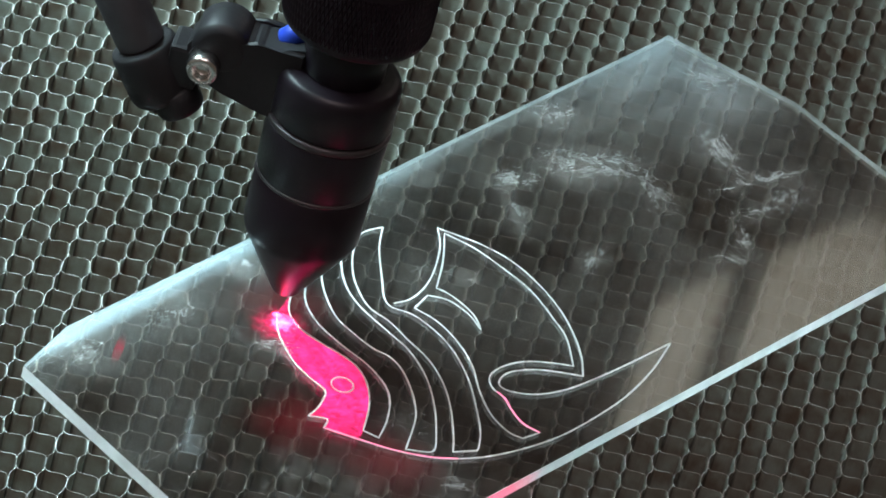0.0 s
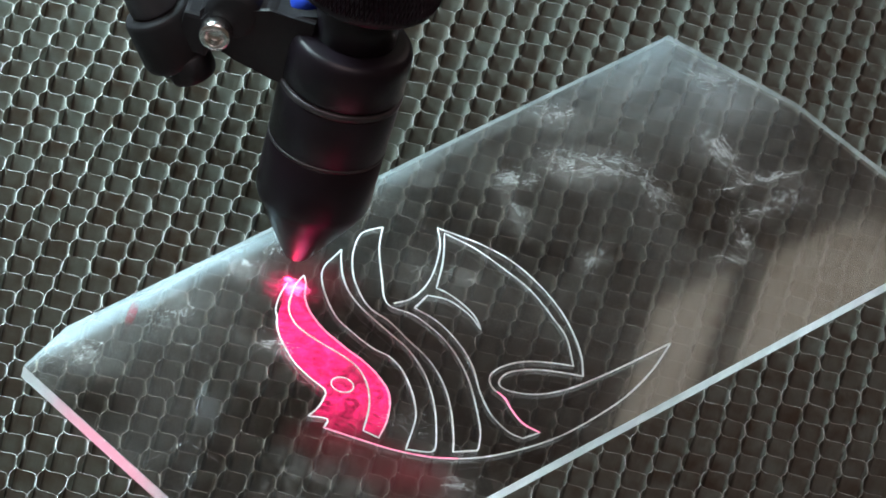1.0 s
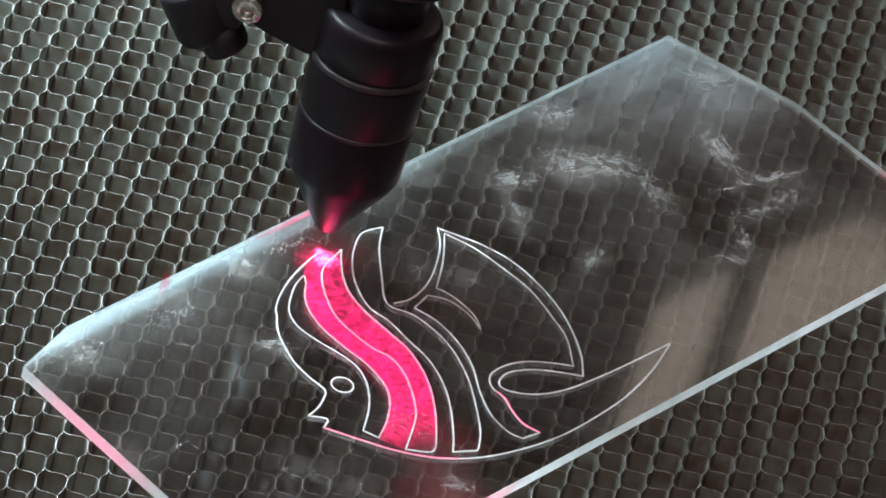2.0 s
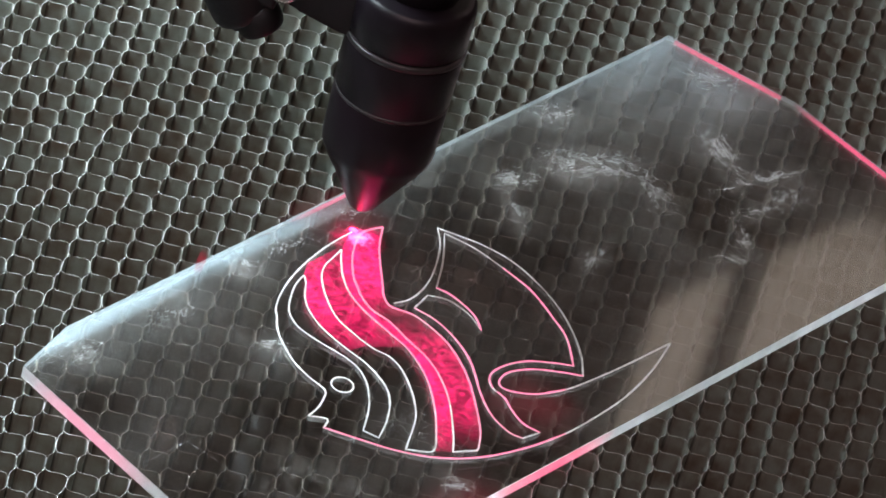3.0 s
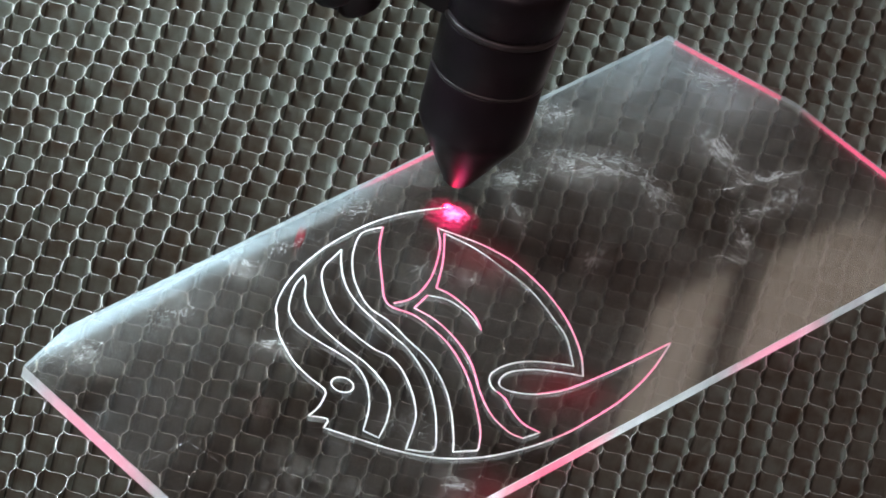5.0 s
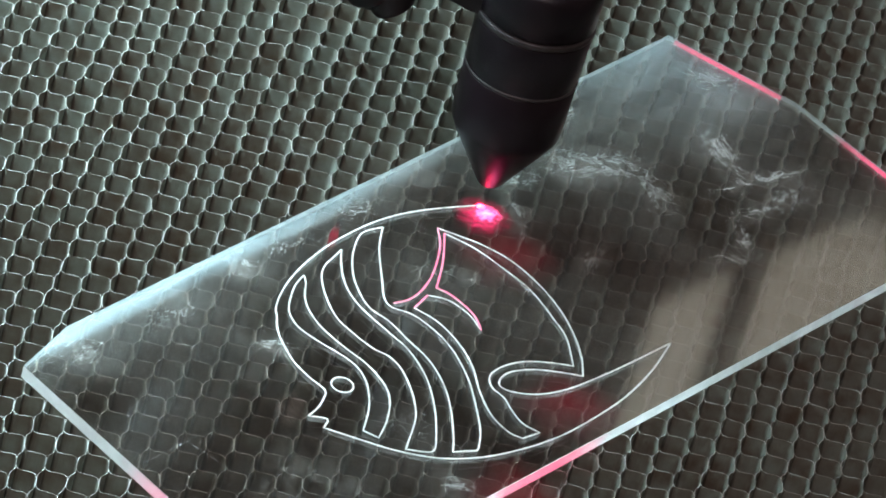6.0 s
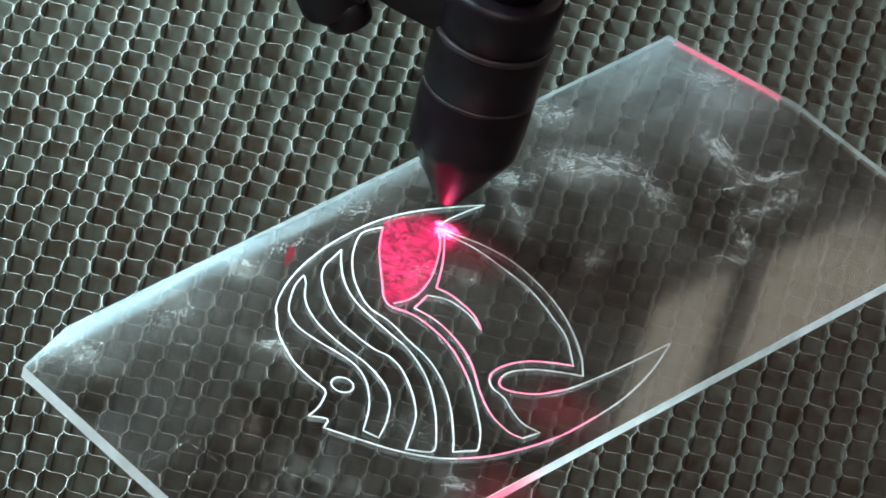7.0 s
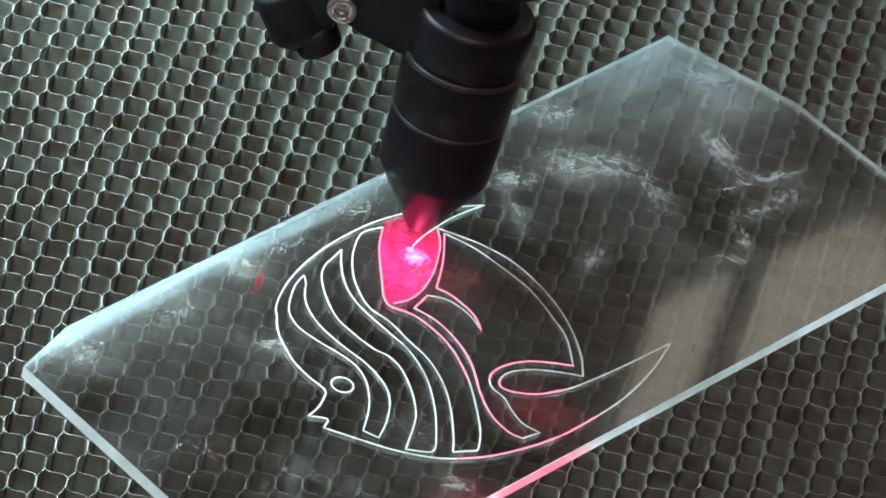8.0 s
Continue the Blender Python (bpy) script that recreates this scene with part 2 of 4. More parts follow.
# blotches of wiped residue on the sheet: place in mm, reach in mm, strength
SMUDGES = [((26, 46), 17, 0.12), ((55, 66), 13, 0.12), ((69, 61), 16, 0.1), ((15, 62), 10, 0.3), ((-11, 23), 9, 0.35), ((15, 15), 9, 0.2), ((-67, -76), 14, 0.1), ((-53, -50), 14, 0.1),
           ((-41, -31), 10, 0.2), ((-35, -60), 22, 0.05), ((60, 20), 24, 0.08), ((-12, -100), 20, 0.1), ((32, 13), 9, 0.2), ((55, 92), 14, 0.25), ((7, -12), 4, 0.4), ((-2, -20), 8, 0.15)]
# grainy wipe marks: place in mm, half length and half width in mm, turn in degrees, strength
WIPES = [(28, 46, 17, 7.5, 23, 0.75), (11, 31, 7.5, 4.5, 39, 0.8), (56, 67, 12.5, 4.5, -52, 0.7), (66, 60, 18, 2.4, 45, 0.8), (69, 50, 14, 2.2, 50, 0.55), (66, 33, 12, 2.6, -68, 0.5), (14, 18, 9, 2.2, -69, 0.7),
         (33, 9, 8, 2.2, 79, 0.5), (64, 25, 7, 2.4, 19, 0.5), (50, 96, 9, 5.5, 3, 0.4)]
DABS = [(16, 62, 7, 5.5, 39, 0.5), (-29, -57, 4.5, 3.4, 1, 0.9), (-41, -31, 3.8, 1.6, -28, 0.9), (17, -86, 4.2, 2.8, 18, 0.6), (42, 43, 12, 6, -50, 0.35), (74, 56, 8, 5, 60, 0.3), (4, -71, 9, 6, 9, 0.12)]
SCUFFS = [(-67, -80, 11, 5, 52, 0.25), (-52, -58, 12, 4, 55, 0.2), (-34, -22, 12, 3, 58, 0.25), (-20, 2, 12, 4, 58, 0.2), (0, -14, 9, 6, 20, 0.15)]
FOIL = foil_material()
# paler than the foil walls: the rims' highlight is put into the colour
FOIL_RIM = material("highlit_aluminium_rim", (0.56, 0.57, 0.54), 0.45, 0.3, 0.5, 90.0, 0.2, 900.0)
ACRYLIC = glass_material()
CUT_EDGE = frosted("frosted_cut_edge", (0.97, 0.97, 0.97), 0.03, 0.6, 0.94)
# the back edges are clearer than the front ones
CLEAR_EDGE = frosted("clearer_back_edge", (0.85, 0.95, 0.96), 0.5, 0.6)
KERF_LINE = frosted("white_kerf", (0.97, 0.97, 0.97), 0.06, 0.15)
SCRATCH = frosted("dull_scratch", (0.85, 0.86, 0.86), 0.8)
RESIDUE = frosted("dried_residue", (0.94, 0.94, 0.93), 0.25)
KERF_WALL = frosted("scorched_kerf_wall", (0.75, 0.76, 0.76), 0.88)
BLACK_METAL = material("black_anodised_metal", (0.012, 0.008, 0.012), 0.38, 0.0, 0.3, 200.0, 0.15, 1500.0, 0.28)
GLOSS_BLACK = material("glossy_black_metal", (0.012, 0.007, 0.011), 0.31, 0.0, 0.3, 120.0, 0.0, 300.0, 0.3)
BLACK_PLASTIC = material("black_plastic", (0.013, 0.012, 0.014), 0.5, 0.0, 0.3, 150.0, 0.3, 900.0, 0.3)
GREY_RUBBER = material("dark_grey_sleeve", (0.05, 0.052, 0.06), 0.5, 0.0, 0.3, 150.0, 0.3, 900.0)
STEEL = material("bright_steel", (0.75, 0.74, 0.72), 0.22, 1.0, 0.2, 300.0, 0.1, 2000.0)
BLUE = material("blue_plastic", (0.02, 0.07, 0.55), 0.35, 0.0, 0.2, 200.0)
DARK_PAINT = material("dark_machine_paint", (0.035, 0.033, 0.032), 0.6, 0.0, 0.3, 8.0, 0.1)
TRAY = material("sooty_tray", (0.05, 0.045, 0.04), 0.8, 0.0, 0.5, 20.0)
SHADE_FILM = shade_film_material()
PLASTER = material("beige_plaster", (0.46, 0.43, 0.36), 0.85, 0.0, 0.12, 3.0, 0.1)
CONCRETE = material("concrete_floor", (0.3, 0.29, 0.27), 0.8, 0.0, 0.3, 4.0, 0.2)
# emissive pink for the sheets that stand in for scattered laser light
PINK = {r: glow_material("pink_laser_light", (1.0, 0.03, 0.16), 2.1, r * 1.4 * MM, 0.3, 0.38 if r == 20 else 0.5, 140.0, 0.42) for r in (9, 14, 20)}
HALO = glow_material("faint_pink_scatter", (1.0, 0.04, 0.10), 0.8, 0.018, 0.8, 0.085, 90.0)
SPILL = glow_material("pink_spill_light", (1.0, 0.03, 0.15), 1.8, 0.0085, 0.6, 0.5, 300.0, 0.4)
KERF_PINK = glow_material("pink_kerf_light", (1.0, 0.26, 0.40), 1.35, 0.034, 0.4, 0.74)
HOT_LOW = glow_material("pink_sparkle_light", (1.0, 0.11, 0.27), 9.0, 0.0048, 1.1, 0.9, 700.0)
HOT = glow_material("hot_laser_light", (1.0, 0.025, 0.08), 36.0, 0.0015, 0.3)
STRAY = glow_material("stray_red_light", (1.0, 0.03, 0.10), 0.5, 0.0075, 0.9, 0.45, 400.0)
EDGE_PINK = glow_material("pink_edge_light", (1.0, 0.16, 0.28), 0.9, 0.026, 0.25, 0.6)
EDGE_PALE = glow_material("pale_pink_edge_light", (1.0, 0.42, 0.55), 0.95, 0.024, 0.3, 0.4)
FLAME = glow_material("flame_light", (1.0, 0.66, 0.50), 12.0, 0.0072, 0.6, 0.9, 330.0, 0.25)


# ---- mesh helpers ----
def part(name, bm, mat, parent=None, label=""):
    me = bpy.data.meshes.new(name)
    bm.normal_update()
    bm.to_mesh(me)
    bm.free()
    for m in mat if isinstance(mat, (list, tuple)) else [mat]:
        me.materials.append(m)
    ob = new(name, me)
    if parent:
        ob.parent = parent
    if label:
        ob["label"] = label
    return ob


def box(bm, x0, x1, y0, y1, z0, z1, bevel=0.0):
    r = bmesh.ops.create_cube(bm, size=1, matrix=Matrix.Translation(((x0 + x1) / 2, (y0 + y1) / 2, (z0 + z1) / 2)) @ Matrix.Diagonal((x1 - x0, y1 - y0, z1 - z0, 1)))
    if bevel:
        edges = list({e for v in r["verts"] for e in v.link_edges})
        bmesh.ops.bevel(bm, geom=edges, offset=bevel, segments=2, affect="EDGES", profile=0.6)
    return bm


def lathe(bm, profile, m=Matrix(), steps=64, smooth=True):
    """Turn a profile of (radius, height) round the z axis; the ends are closed."""
    rings = []
    for r, z in profile:
        rings.append([bm.verts.new(m @ Vector((r * math.cos(2 * math.pi * k / steps), r * math.sin(2 * math.pi * k / steps), z))) for k in range(steps)])
    for a, b in zip(rings, rings[1:]):
        for k in range(steps):
            f = bm.faces.new((a[k], a[(k + 1) % steps], b[(k + 1) % steps], b[k]))
            f.smooth = smooth
    bm.faces.new(rings[0][::-1])
    bm.faces.new(rings[-1])
    return bm


def soft_profile(points, cut=0.4):
    """Round the corners of a lathe profile a little."""
    out = [points[0]]
    for p, q, r in zip(points, points[1:], points[2:]):
        q, a, b = Vector(q), Vector(p) - Vector(q), Vector(r) - Vector(q)
        out += [tuple(q + a.normalized() * min(cut, a.length * 0.4)), tuple(q + b.normalized() * min(cut, b.length * 0.4))]
    return out + [points[-1]]


def scaled(profile, k=MM):
    return [(r * k, z * k) for r, z in profile]


def smooth_line(points, step=0.9):
    """A Catmull-Rom curve through points in mm, cut into short steps."""
    p = [Vector(q) for q in points]
    if len(p) < 3:
        n = max(2, int((p[1] - p[0]).length / step))
        return [p[0].lerp(p[1], k / n) for k in range(n + 1)]
    p = [p[0] * 2 - p[1]] + p + [p[-1] * 2 - p[-2]]
    out = []
    for a, b, c, d in zip(p, p[1:], p[2:], p[3:]):
        n = max(2, int((c - b).length / step))
        for k in range(n):
            t = k / n
            out.append(0.5 * ((2 * b) + (c - a) * t + (2 * a - 5 * b + 4 * c - d) * t * t + (3 * b - a - 3 * c + d) * t ** 3))
    return out + [p[-2]]


def strip(bm, line, width, z0, z1, uneven=0.0, top=0):
    """A wall that follows a flat line in mm, with ends."""
    rows = []
    for k, q in enumerate(line):
        a, b = line[max(0, k - 1)], line[min(len(line) - 1, k + 1)]
        t = (b - a).normalized()
        s = Vector((-t.y, t.x)) * width / 2 * (1 + uneven * noise.noise(Vector((q.x * 0.9, q.y * 0.9, 3.3))))
        rows.append([bm.verts.new((w.x * MM, w.y * MM, z * MM)) for w, z in ((q - s, z0), (q - s, z1), (q + s, z1), (q + s, z0))])
    for a, b in zip(rows, rows[1:]):
        for k in range(4):
            f = bm.faces.new((a[k], a[(k + 1) % 4], b[(k + 1) % 4], b[k]))
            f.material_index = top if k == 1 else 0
    bm.faces.new(rows[0])
    bm.faces.new(rows[-1][::-1])
    return bm


def empty(name, at=(0, 0, 0)):
    ob = new(name)
    ob.location = at
    return ob


# ---- the room and the machine's body ----
def wall(name, x0, x1, y0, y1, z0, z1, mat=PLASTER, hole=None, more=()):
    """A wall; hole is (a0, a1, z0, z1) along its length."""
    bm = bmesh.new()
    holes = ([hole] if hole else []) + list(more)
    along_x = x1 - x0 > y1 - y0

    def piece(a, b, c, d):
        box(bm, *((a, b, y0, y1, c, d) if along_x else (x0, x1, a, b, c, d)))

    at, end = (x0, x1) if along_x else (y0, y1)
    for a0, a1, h0, h1 in holes:
        piece(at, a0, z0, z1)
        piece(a0, a1, z0, h0)
        piece(a0, a1, h1, z1)
        at = a1
    piece(at, end, z0, z1)
    return tagged(part(name, bm, mat), kind="structure")


FLOOR, TOP = -0.85, 1.9
wall("floor", -1.0, 1.7, -2.0, 1.7, FLOOR - 0.1, FLOOR, CONCRETE)
wall("ceiling", -1.0, 1.7, -2.0, 1.7, TOP, TOP + 0.1)
# the second opening is made for the added lamp at the back right
wall("wall_north", -1.0, 1.7, 1.6, 1.7, FLOOR, TOP, hole=(0.06, 0.74, 1.02, 1.44), more=[(1.0, 1.34, 0.88, 1.62)])
wall("wall_south", -1.0, 1.7, -2.0, -1.9, FLOOR, TOP)
wall("wall_west", -1.0, -0.9, -1.9, 1.6, FLOOR, TOP)
wall("wall_east", 1.6, 1.7, -1.9, 1.6, FLOOR, TOP)


def machine_body():
    body = empty("laser_cutter_body", (0, 0, FLOOR))
    tagged(body, "dark painted steel laser cutter cabinet under the honeycomb bed", "machine")
    bm = bmesh.new()
    box(bm, -0.5, 0.5, -0.45, 0.5, 0, 0.78, 0.006)
    part("cabinet", bm, DARK_PAINT, body)
    bm = bmesh.new()
    box(bm, -0.3, 0.3, -0.3, 0.3, 0.7805, 0.838, 0.002)
    part("tray", bm, TRAY, body, "soot-stained tray")
    bm = bmesh.new()
    box(bm, -0.3, 0.076, 0.52, 0.55, 0.0, 1.62, 0.004)
    part("lid", bm, DARK_PAINT, body, "raised dark lid")
    bm = bmesh.new()
    v = [bm.verts.new(p) for y in (0.526, 0.558) for p in ((0.06, y, 0), (0.5, y, 0), (0.5, y, FLOOR * -1 + 0.05), (0.25, y, FLOOR * -1 + 0.19), (0.06, y, FLOOR * -1 + 0.385))]
    for k in range(5):
        bm.faces.new((v[k], v[(k + 1) % 5], v[5 + (k + 1) % 5], v[5 + k]))
    bm.faces.new(v[:5][::-1])
    bm.faces.new(v[5:])
    part("side_panel", bm, DARK_PAINT, body)
    # unseen panel added to shade the bed's front right from the back lamp
    bm = bmesh.new()
    box(bm, 0.44, 0.9, 0.565, 0.6, 0.0, 1.75, 0.004)
    part("shade_panel", bm, DARK_PAINT, body)
    bm = bmesh.new()
    box(bm, 0.101, 0.111, 0.57, 0.58, 0.0, 1.75, 0.001)
    part("post", bm, DARK_PAINT, body)
    return body


machine_body()


# unseen lamp holder, added; its lip keeps light off the bed's right side
def left_lamp_rig():
    rig = empty("left_lamp_rig", (-0.36, 0.05, -0.012))
    tagged(rig, "unseen black metal lamp holder added beside the bed", "lamp")
    bm = bmesh.new()
    box(bm, -0.012, 0.002, -0.15, 0.15, 0.25, 0.425, 0.003)
    part("housing", bm, DARK_PAINT, rig)
    bm = bmesh.new()
    box(bm, -0.012, 0.21, -0.15, 0.15, 0.4255, 0.4275)
    box(bm, 0.2075, 0.2095, -0.15, 0.15, 0.208, 0.4253)
    part("light_blocker", bm, DARK_PAINT, rig)
    for y in (-0.1, 0.1):
        bm = bmesh.new()
        box(bm, -0.012, -0.002, y - 0.008, y + 0.008, 0.0, 0.249, 0.001)
        part("bracket", bm, DARK_PAINT, rig)
    return rig


left_lamp_rig()


# ---- honeycomb bed ----
CELL, ROW, TURN = 6.35, 6.35 * 0.866 * 1.1017, radians(24.01)
ORIGIN = Vector((-111.691, 43.243))
ALONG = Vector((math.cos(TURN), math.sin(TURN)))
DOWN = Vector((math.sin(TURN), -math.cos(TURN)))


def wander(p):
    """The comb is stretched by hand: its cells lean and swell a little from place to place."""
    a = noise.noise_vector(Vector((p.x * 0.045, p.y * 0.045, 0.7)))
    b = noise.noise_vector(Vector((p.x * 0.21, p.y * 0.21, 5.1)))
    return Vector((a.x * 1.0 + b.x * 0.55, a.y * 1.0 + b.y * 0.5))


BOND, LEAN = 0.50, -0.15


def ribbon(column, side, rows):
    """One foil strip: straight where it is bonded to its neighbour, swinging half a cell in between."""
    line = []
    for j in rows:
        here, there = (0.0, 0.5) if j % 2 == 0 else (0.5, 0.0)
        turn = 1 if side else -1
        a0, a1 = turn * here + LEAN / 2, turn * there - LEAN / 2
        for t in (-1.0, -0.5, 0.0, 0.08, 0.17, 0.28, 0.4, 0.5, 0.6, 0.72, 0.83, 0.92):
            if t < 0:
                sway, k = turn * here + LEAN * (t + 0.5), BOND * (t + 0.5)
            else:
                h0, h1, g0, g1 = 2 * t ** 3 - 3 * t * t + 1, 3 * t * t - 2 * t ** 3, t ** 3 - 2 * t * t + t, t ** 3 - t * t
                sway = h0 * a0 + h1 * a1 + (g0 + g1) * LEAN * 2.2
                k = h0 * BOND / 2 + h1 * (1 - BOND / 2) + (g0 + g1) * BOND * 2.2
            u = (column + sway) * CELL
            p = ORIGIN + ALONG * u + DOWN * ((j + k) * ROW)
            shift = 0.04 if side else -0.04
            line.append(p + wander(p) + ALONG * shift)
    # the foil bends in soft curves
    return [(line[max(0, k - 2)] + line[max(0, k - 1)] * 2 + q * 2 + line[min(len(line) - 1, k + 1)] * 2 + line[min(len(line) - 1, k + 2)]) / 8 for k, q in enumerate(line)]


def honeycomb():
    bed = empty("honeycomb_bed", (0, 0, 0))
    tagged(bed, "smoke-stained aluminium honeycomb bed of a laser cutter", "honeycomb bed")
    for side in (0, 1):
        for i in range(-12, 50):
            rows = [j for j in range(-22, 44)]
            # keep the stretch of comb that lies within the bed
            rows = [j for j in rows if abs((ORIGIN + ALONG * ((i) * CELL) + DOWN * (j * ROW)).x) < 165 and abs((ORIGIN + ALONG * (i * CELL) + DOWN * (j * ROW)).y) < 200]
            if len(rows) < 3:
                continue
            bm = bmesh.new()
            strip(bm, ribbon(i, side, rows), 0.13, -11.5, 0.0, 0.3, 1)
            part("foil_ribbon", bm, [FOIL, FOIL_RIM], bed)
    return bed


# ---- the fish that has been cut so far, in mm on the sheet ----
BELLY = [(-30.1, -47.4), (-29.7, -49.9), (-27.9, -54.4), (-23.7, -60.9), (-19.4, -64.7), (-15.5, -67.4), (-15.2, -70.4), (-15.8, -74.3), (-17.2, -77.9)]
MOUTH = [(-17.2, -77.9), (-13.1, -77.1), (-13.3, -80.3)]
KEEL = [(-13.3, -80.3), (-4.8, -80.7), (2.7, -80.7), (10.0, -79.5), (15.8, -77.2), (22.6, -72.8), (30.3, -65.5), (36.7, -57.6), (42.8, -47.5), (47.8, -37.5), (51.9, -25.6), (54.5, -13.7)]
TAIL = [(54.5, -13.7), (46.2, -26.3), (39.7, -35.5), (34.3, -42.2), (28.6, -46.8), (23.1, -48.5), (20.3, -47.6), (20.2, -44.6), (22.0, -41.5), (26.6, -38.3), (32.1, -36.5), (37.4, -35.4)]
BACK = [(37.4, -35.4), (35.9, -28.3), (32.5, -20.0), (27.8, -12.4), (22.2, -6.2), (15.4, -1.0), (7.7, 1.8), (-2.5, 3.0)]
FIN = [(-2.5, 3.0), (-1.0, -2.3), (-0.5, -7.8), (-0.6, -15.2), (-1.7, -21.4), (-3.8, -26.5), (-6.9, -29.7)]
MARK_A = [(-2.3, -29.1), (-0.3, -23.1)]
MARK_B = [(-0.3, -23.1), (3.9, -22.5), (7.4, -24.0), (10.4, -26.3), (13.2, -30.0)]
MARK_C = [(13.2, -30.0), (11.0, -25.6), (7.1, -22.0), (3.5, -20.0), (1.1, -19.5)]
MARK_D = [(1.1, -19.5), (0.9, -10.5), (0.2, -4.0), (-0.7, 1.8)]
MARK_E = [(-0.7, 1.8), (6.8, -0.5), (14.1, -4.7), (21.5, -10.0), (28.0, -17.9), (31.9, -23.7), (34.8, -32.8)]
MARK_F = [(34.8, -32.8), (30.4, -33.9), (25.0, -36.0), (21.0, -39.2), (18.2, -43.4), (17.8, -46.6), (19.0, -49.3), (20.2, -50.2), (22.1, -51.6), (24.1, -54.8), (27.3, -58.5), (31.3, -59.9)]
MARK_G = [(31.3, -59.9), (28.1, -63.6)]
MARK_H = [(28.1, -63.6), (24.8, -62.9), (20.3, -58.8), (16.7, -52.2), (13.2, -43.1), (8.9, -36.6), (3.5, -31.6), (-2.3, -29.1)]
BAND_A = [(-14.3, -2.8), (-13.6, -11.3), (-10.7, -23.3), (-9.4, -28.3), (-7.3, -31.2), (-1.9, -31.8), (4.2, -35.7), (9.0, -40.9), (13.7, -49.4), (17.2, -59.3), (19.0, -65.9), (19.5, -71.3), (19.2, -72.6)]
BAND_B = [(19.2, -72.6), (14.5, -75.4)]
BAND_C = [(14.5, -75.4), (13.6, -69.6), (11.3, -60.2), (8.1, -52.2), (3.7, -45.8), (-1.9, -41.0), (-6.5, -36.8), (-11.1, -34.3), (-14.1, -30.7), (-17.1, -24.4), (-18.7, -17.3), (-18.9, -10.6), (-17.9, -6.6), (-14.3, -2.8)]
STRIPE_A = [(-21.5, -15.8), (-20.9, -19.6), (-19.3, -25.6), (-16.7, -30.9), (-12.6, -35.5), (-5.8, -40.8), (-0.5, -45.1), (4.7, -52.9), (8.3, -62.8), (10.4, -73.3), (10.5, -76.8), (9.1, -78.1), (4.7, -79.3)]
STRIPE_B = [(4.7, -79.3), (4.9, -68.7), (4.1, -63.9), (2.2, -58.4), (-0.9, -52.5), (-4.3, -49.2), (-8.6, -47.8), (-14.2, -44.1), (-18.1, -40.6), (-21.5, -34.6), (-23.8, -28.0), (-23.9, -23.5), (-22.7, -19.5), (-21.5, -15.8)]
GILL_A = [(-27.6, -29.3), (-26.7, -31.7), (-25.9, -36.9), (-24.0, -41.4), (-20.2, -46.1), (-14.2, -50.6), (-8.5, -54.2), (-3.7, -59.3), (-1.5, -64.5), (-0.9, -71.6), (-1.5, -78.2)]
GILL_B = [(-1.5, -78.2), (-5.1, -77.3)]
GILL_C = [(-5.1, -77.3), (-5.3, -69.6), (-6.6, -62.9), (-9.1, -57.7), (-12.9, -54.3), (-19.9, -51.3), (-24.9, -48.5), (-27.4, -45.4), (-28.6, -41.6), (-28.8, -35.0), (-28.2, -31.4), (-27.6, -29.3)]
CROWN_A = [(-30.1, -47.4), (-31.1, -44.0), (-31.1, -38.5), (-30.0, -31.2), (-27.8, -23.7), (-24.7, -15.9), (-20.8, -8.6), (-16.2, -1.5), (-10.7, 4.7), (-4.9, 9.6), (0.4, 13.4), (6.2, 17.2)]
CROWN_B = [(6.2, 17.2), (3.1, 13.2), (-0.1, 8.5), (-2.6, 3.8), (-5.0, -1.6), (-6.3, -5.5), (-7.0, -8.9)]

SHEET = [(-77.4, -89.9), (-9.5, -140.8), (117.4, 62.4), (71.0, 96.7), (37.2, 109.3), (-72.0, -72.3)]


SCRATCHES = [[(-47.0, -110.5), (-42.5, -103.0), (-38.1, -96.1)], [(-39.7, -98.7), (-34.3, -100.9), (-29.8, -103.9)], [(-41.3, -52.6), (-35.7, -58.4)], [(40.7, 76.3), (43.9, 73.5)], [(8.0, -9.5), (11.5, -11.8)], [(12.8, 15.5), (16.4, 12.0)], [(-43.7, -30.5), (-41.3, -30.8), (-38.8, -32.4)], [(54.8, 47.5), (64.3, 58.7), (75.6, 68.4)], [(63.6, 42.5), (70.8, 51.1), (76.9, 63.0)], [(40.5, 102.7), (48.1, 109.6), (58.2, 108.6)], [(-27.3, -16.1), (-23.7, -7.3)], [(-20.9, 5.8), (-11.2, 3.9), (-4.0, 0.7)], [(-69.1, -84.0), (-65.1, -85.1)], [(-74.7, -89.0), (-70.4, -83.6)], [(64.5, 29.9), (67.2, 24.3)], [(44.1, 26.2), (45.2, 32.7)]]


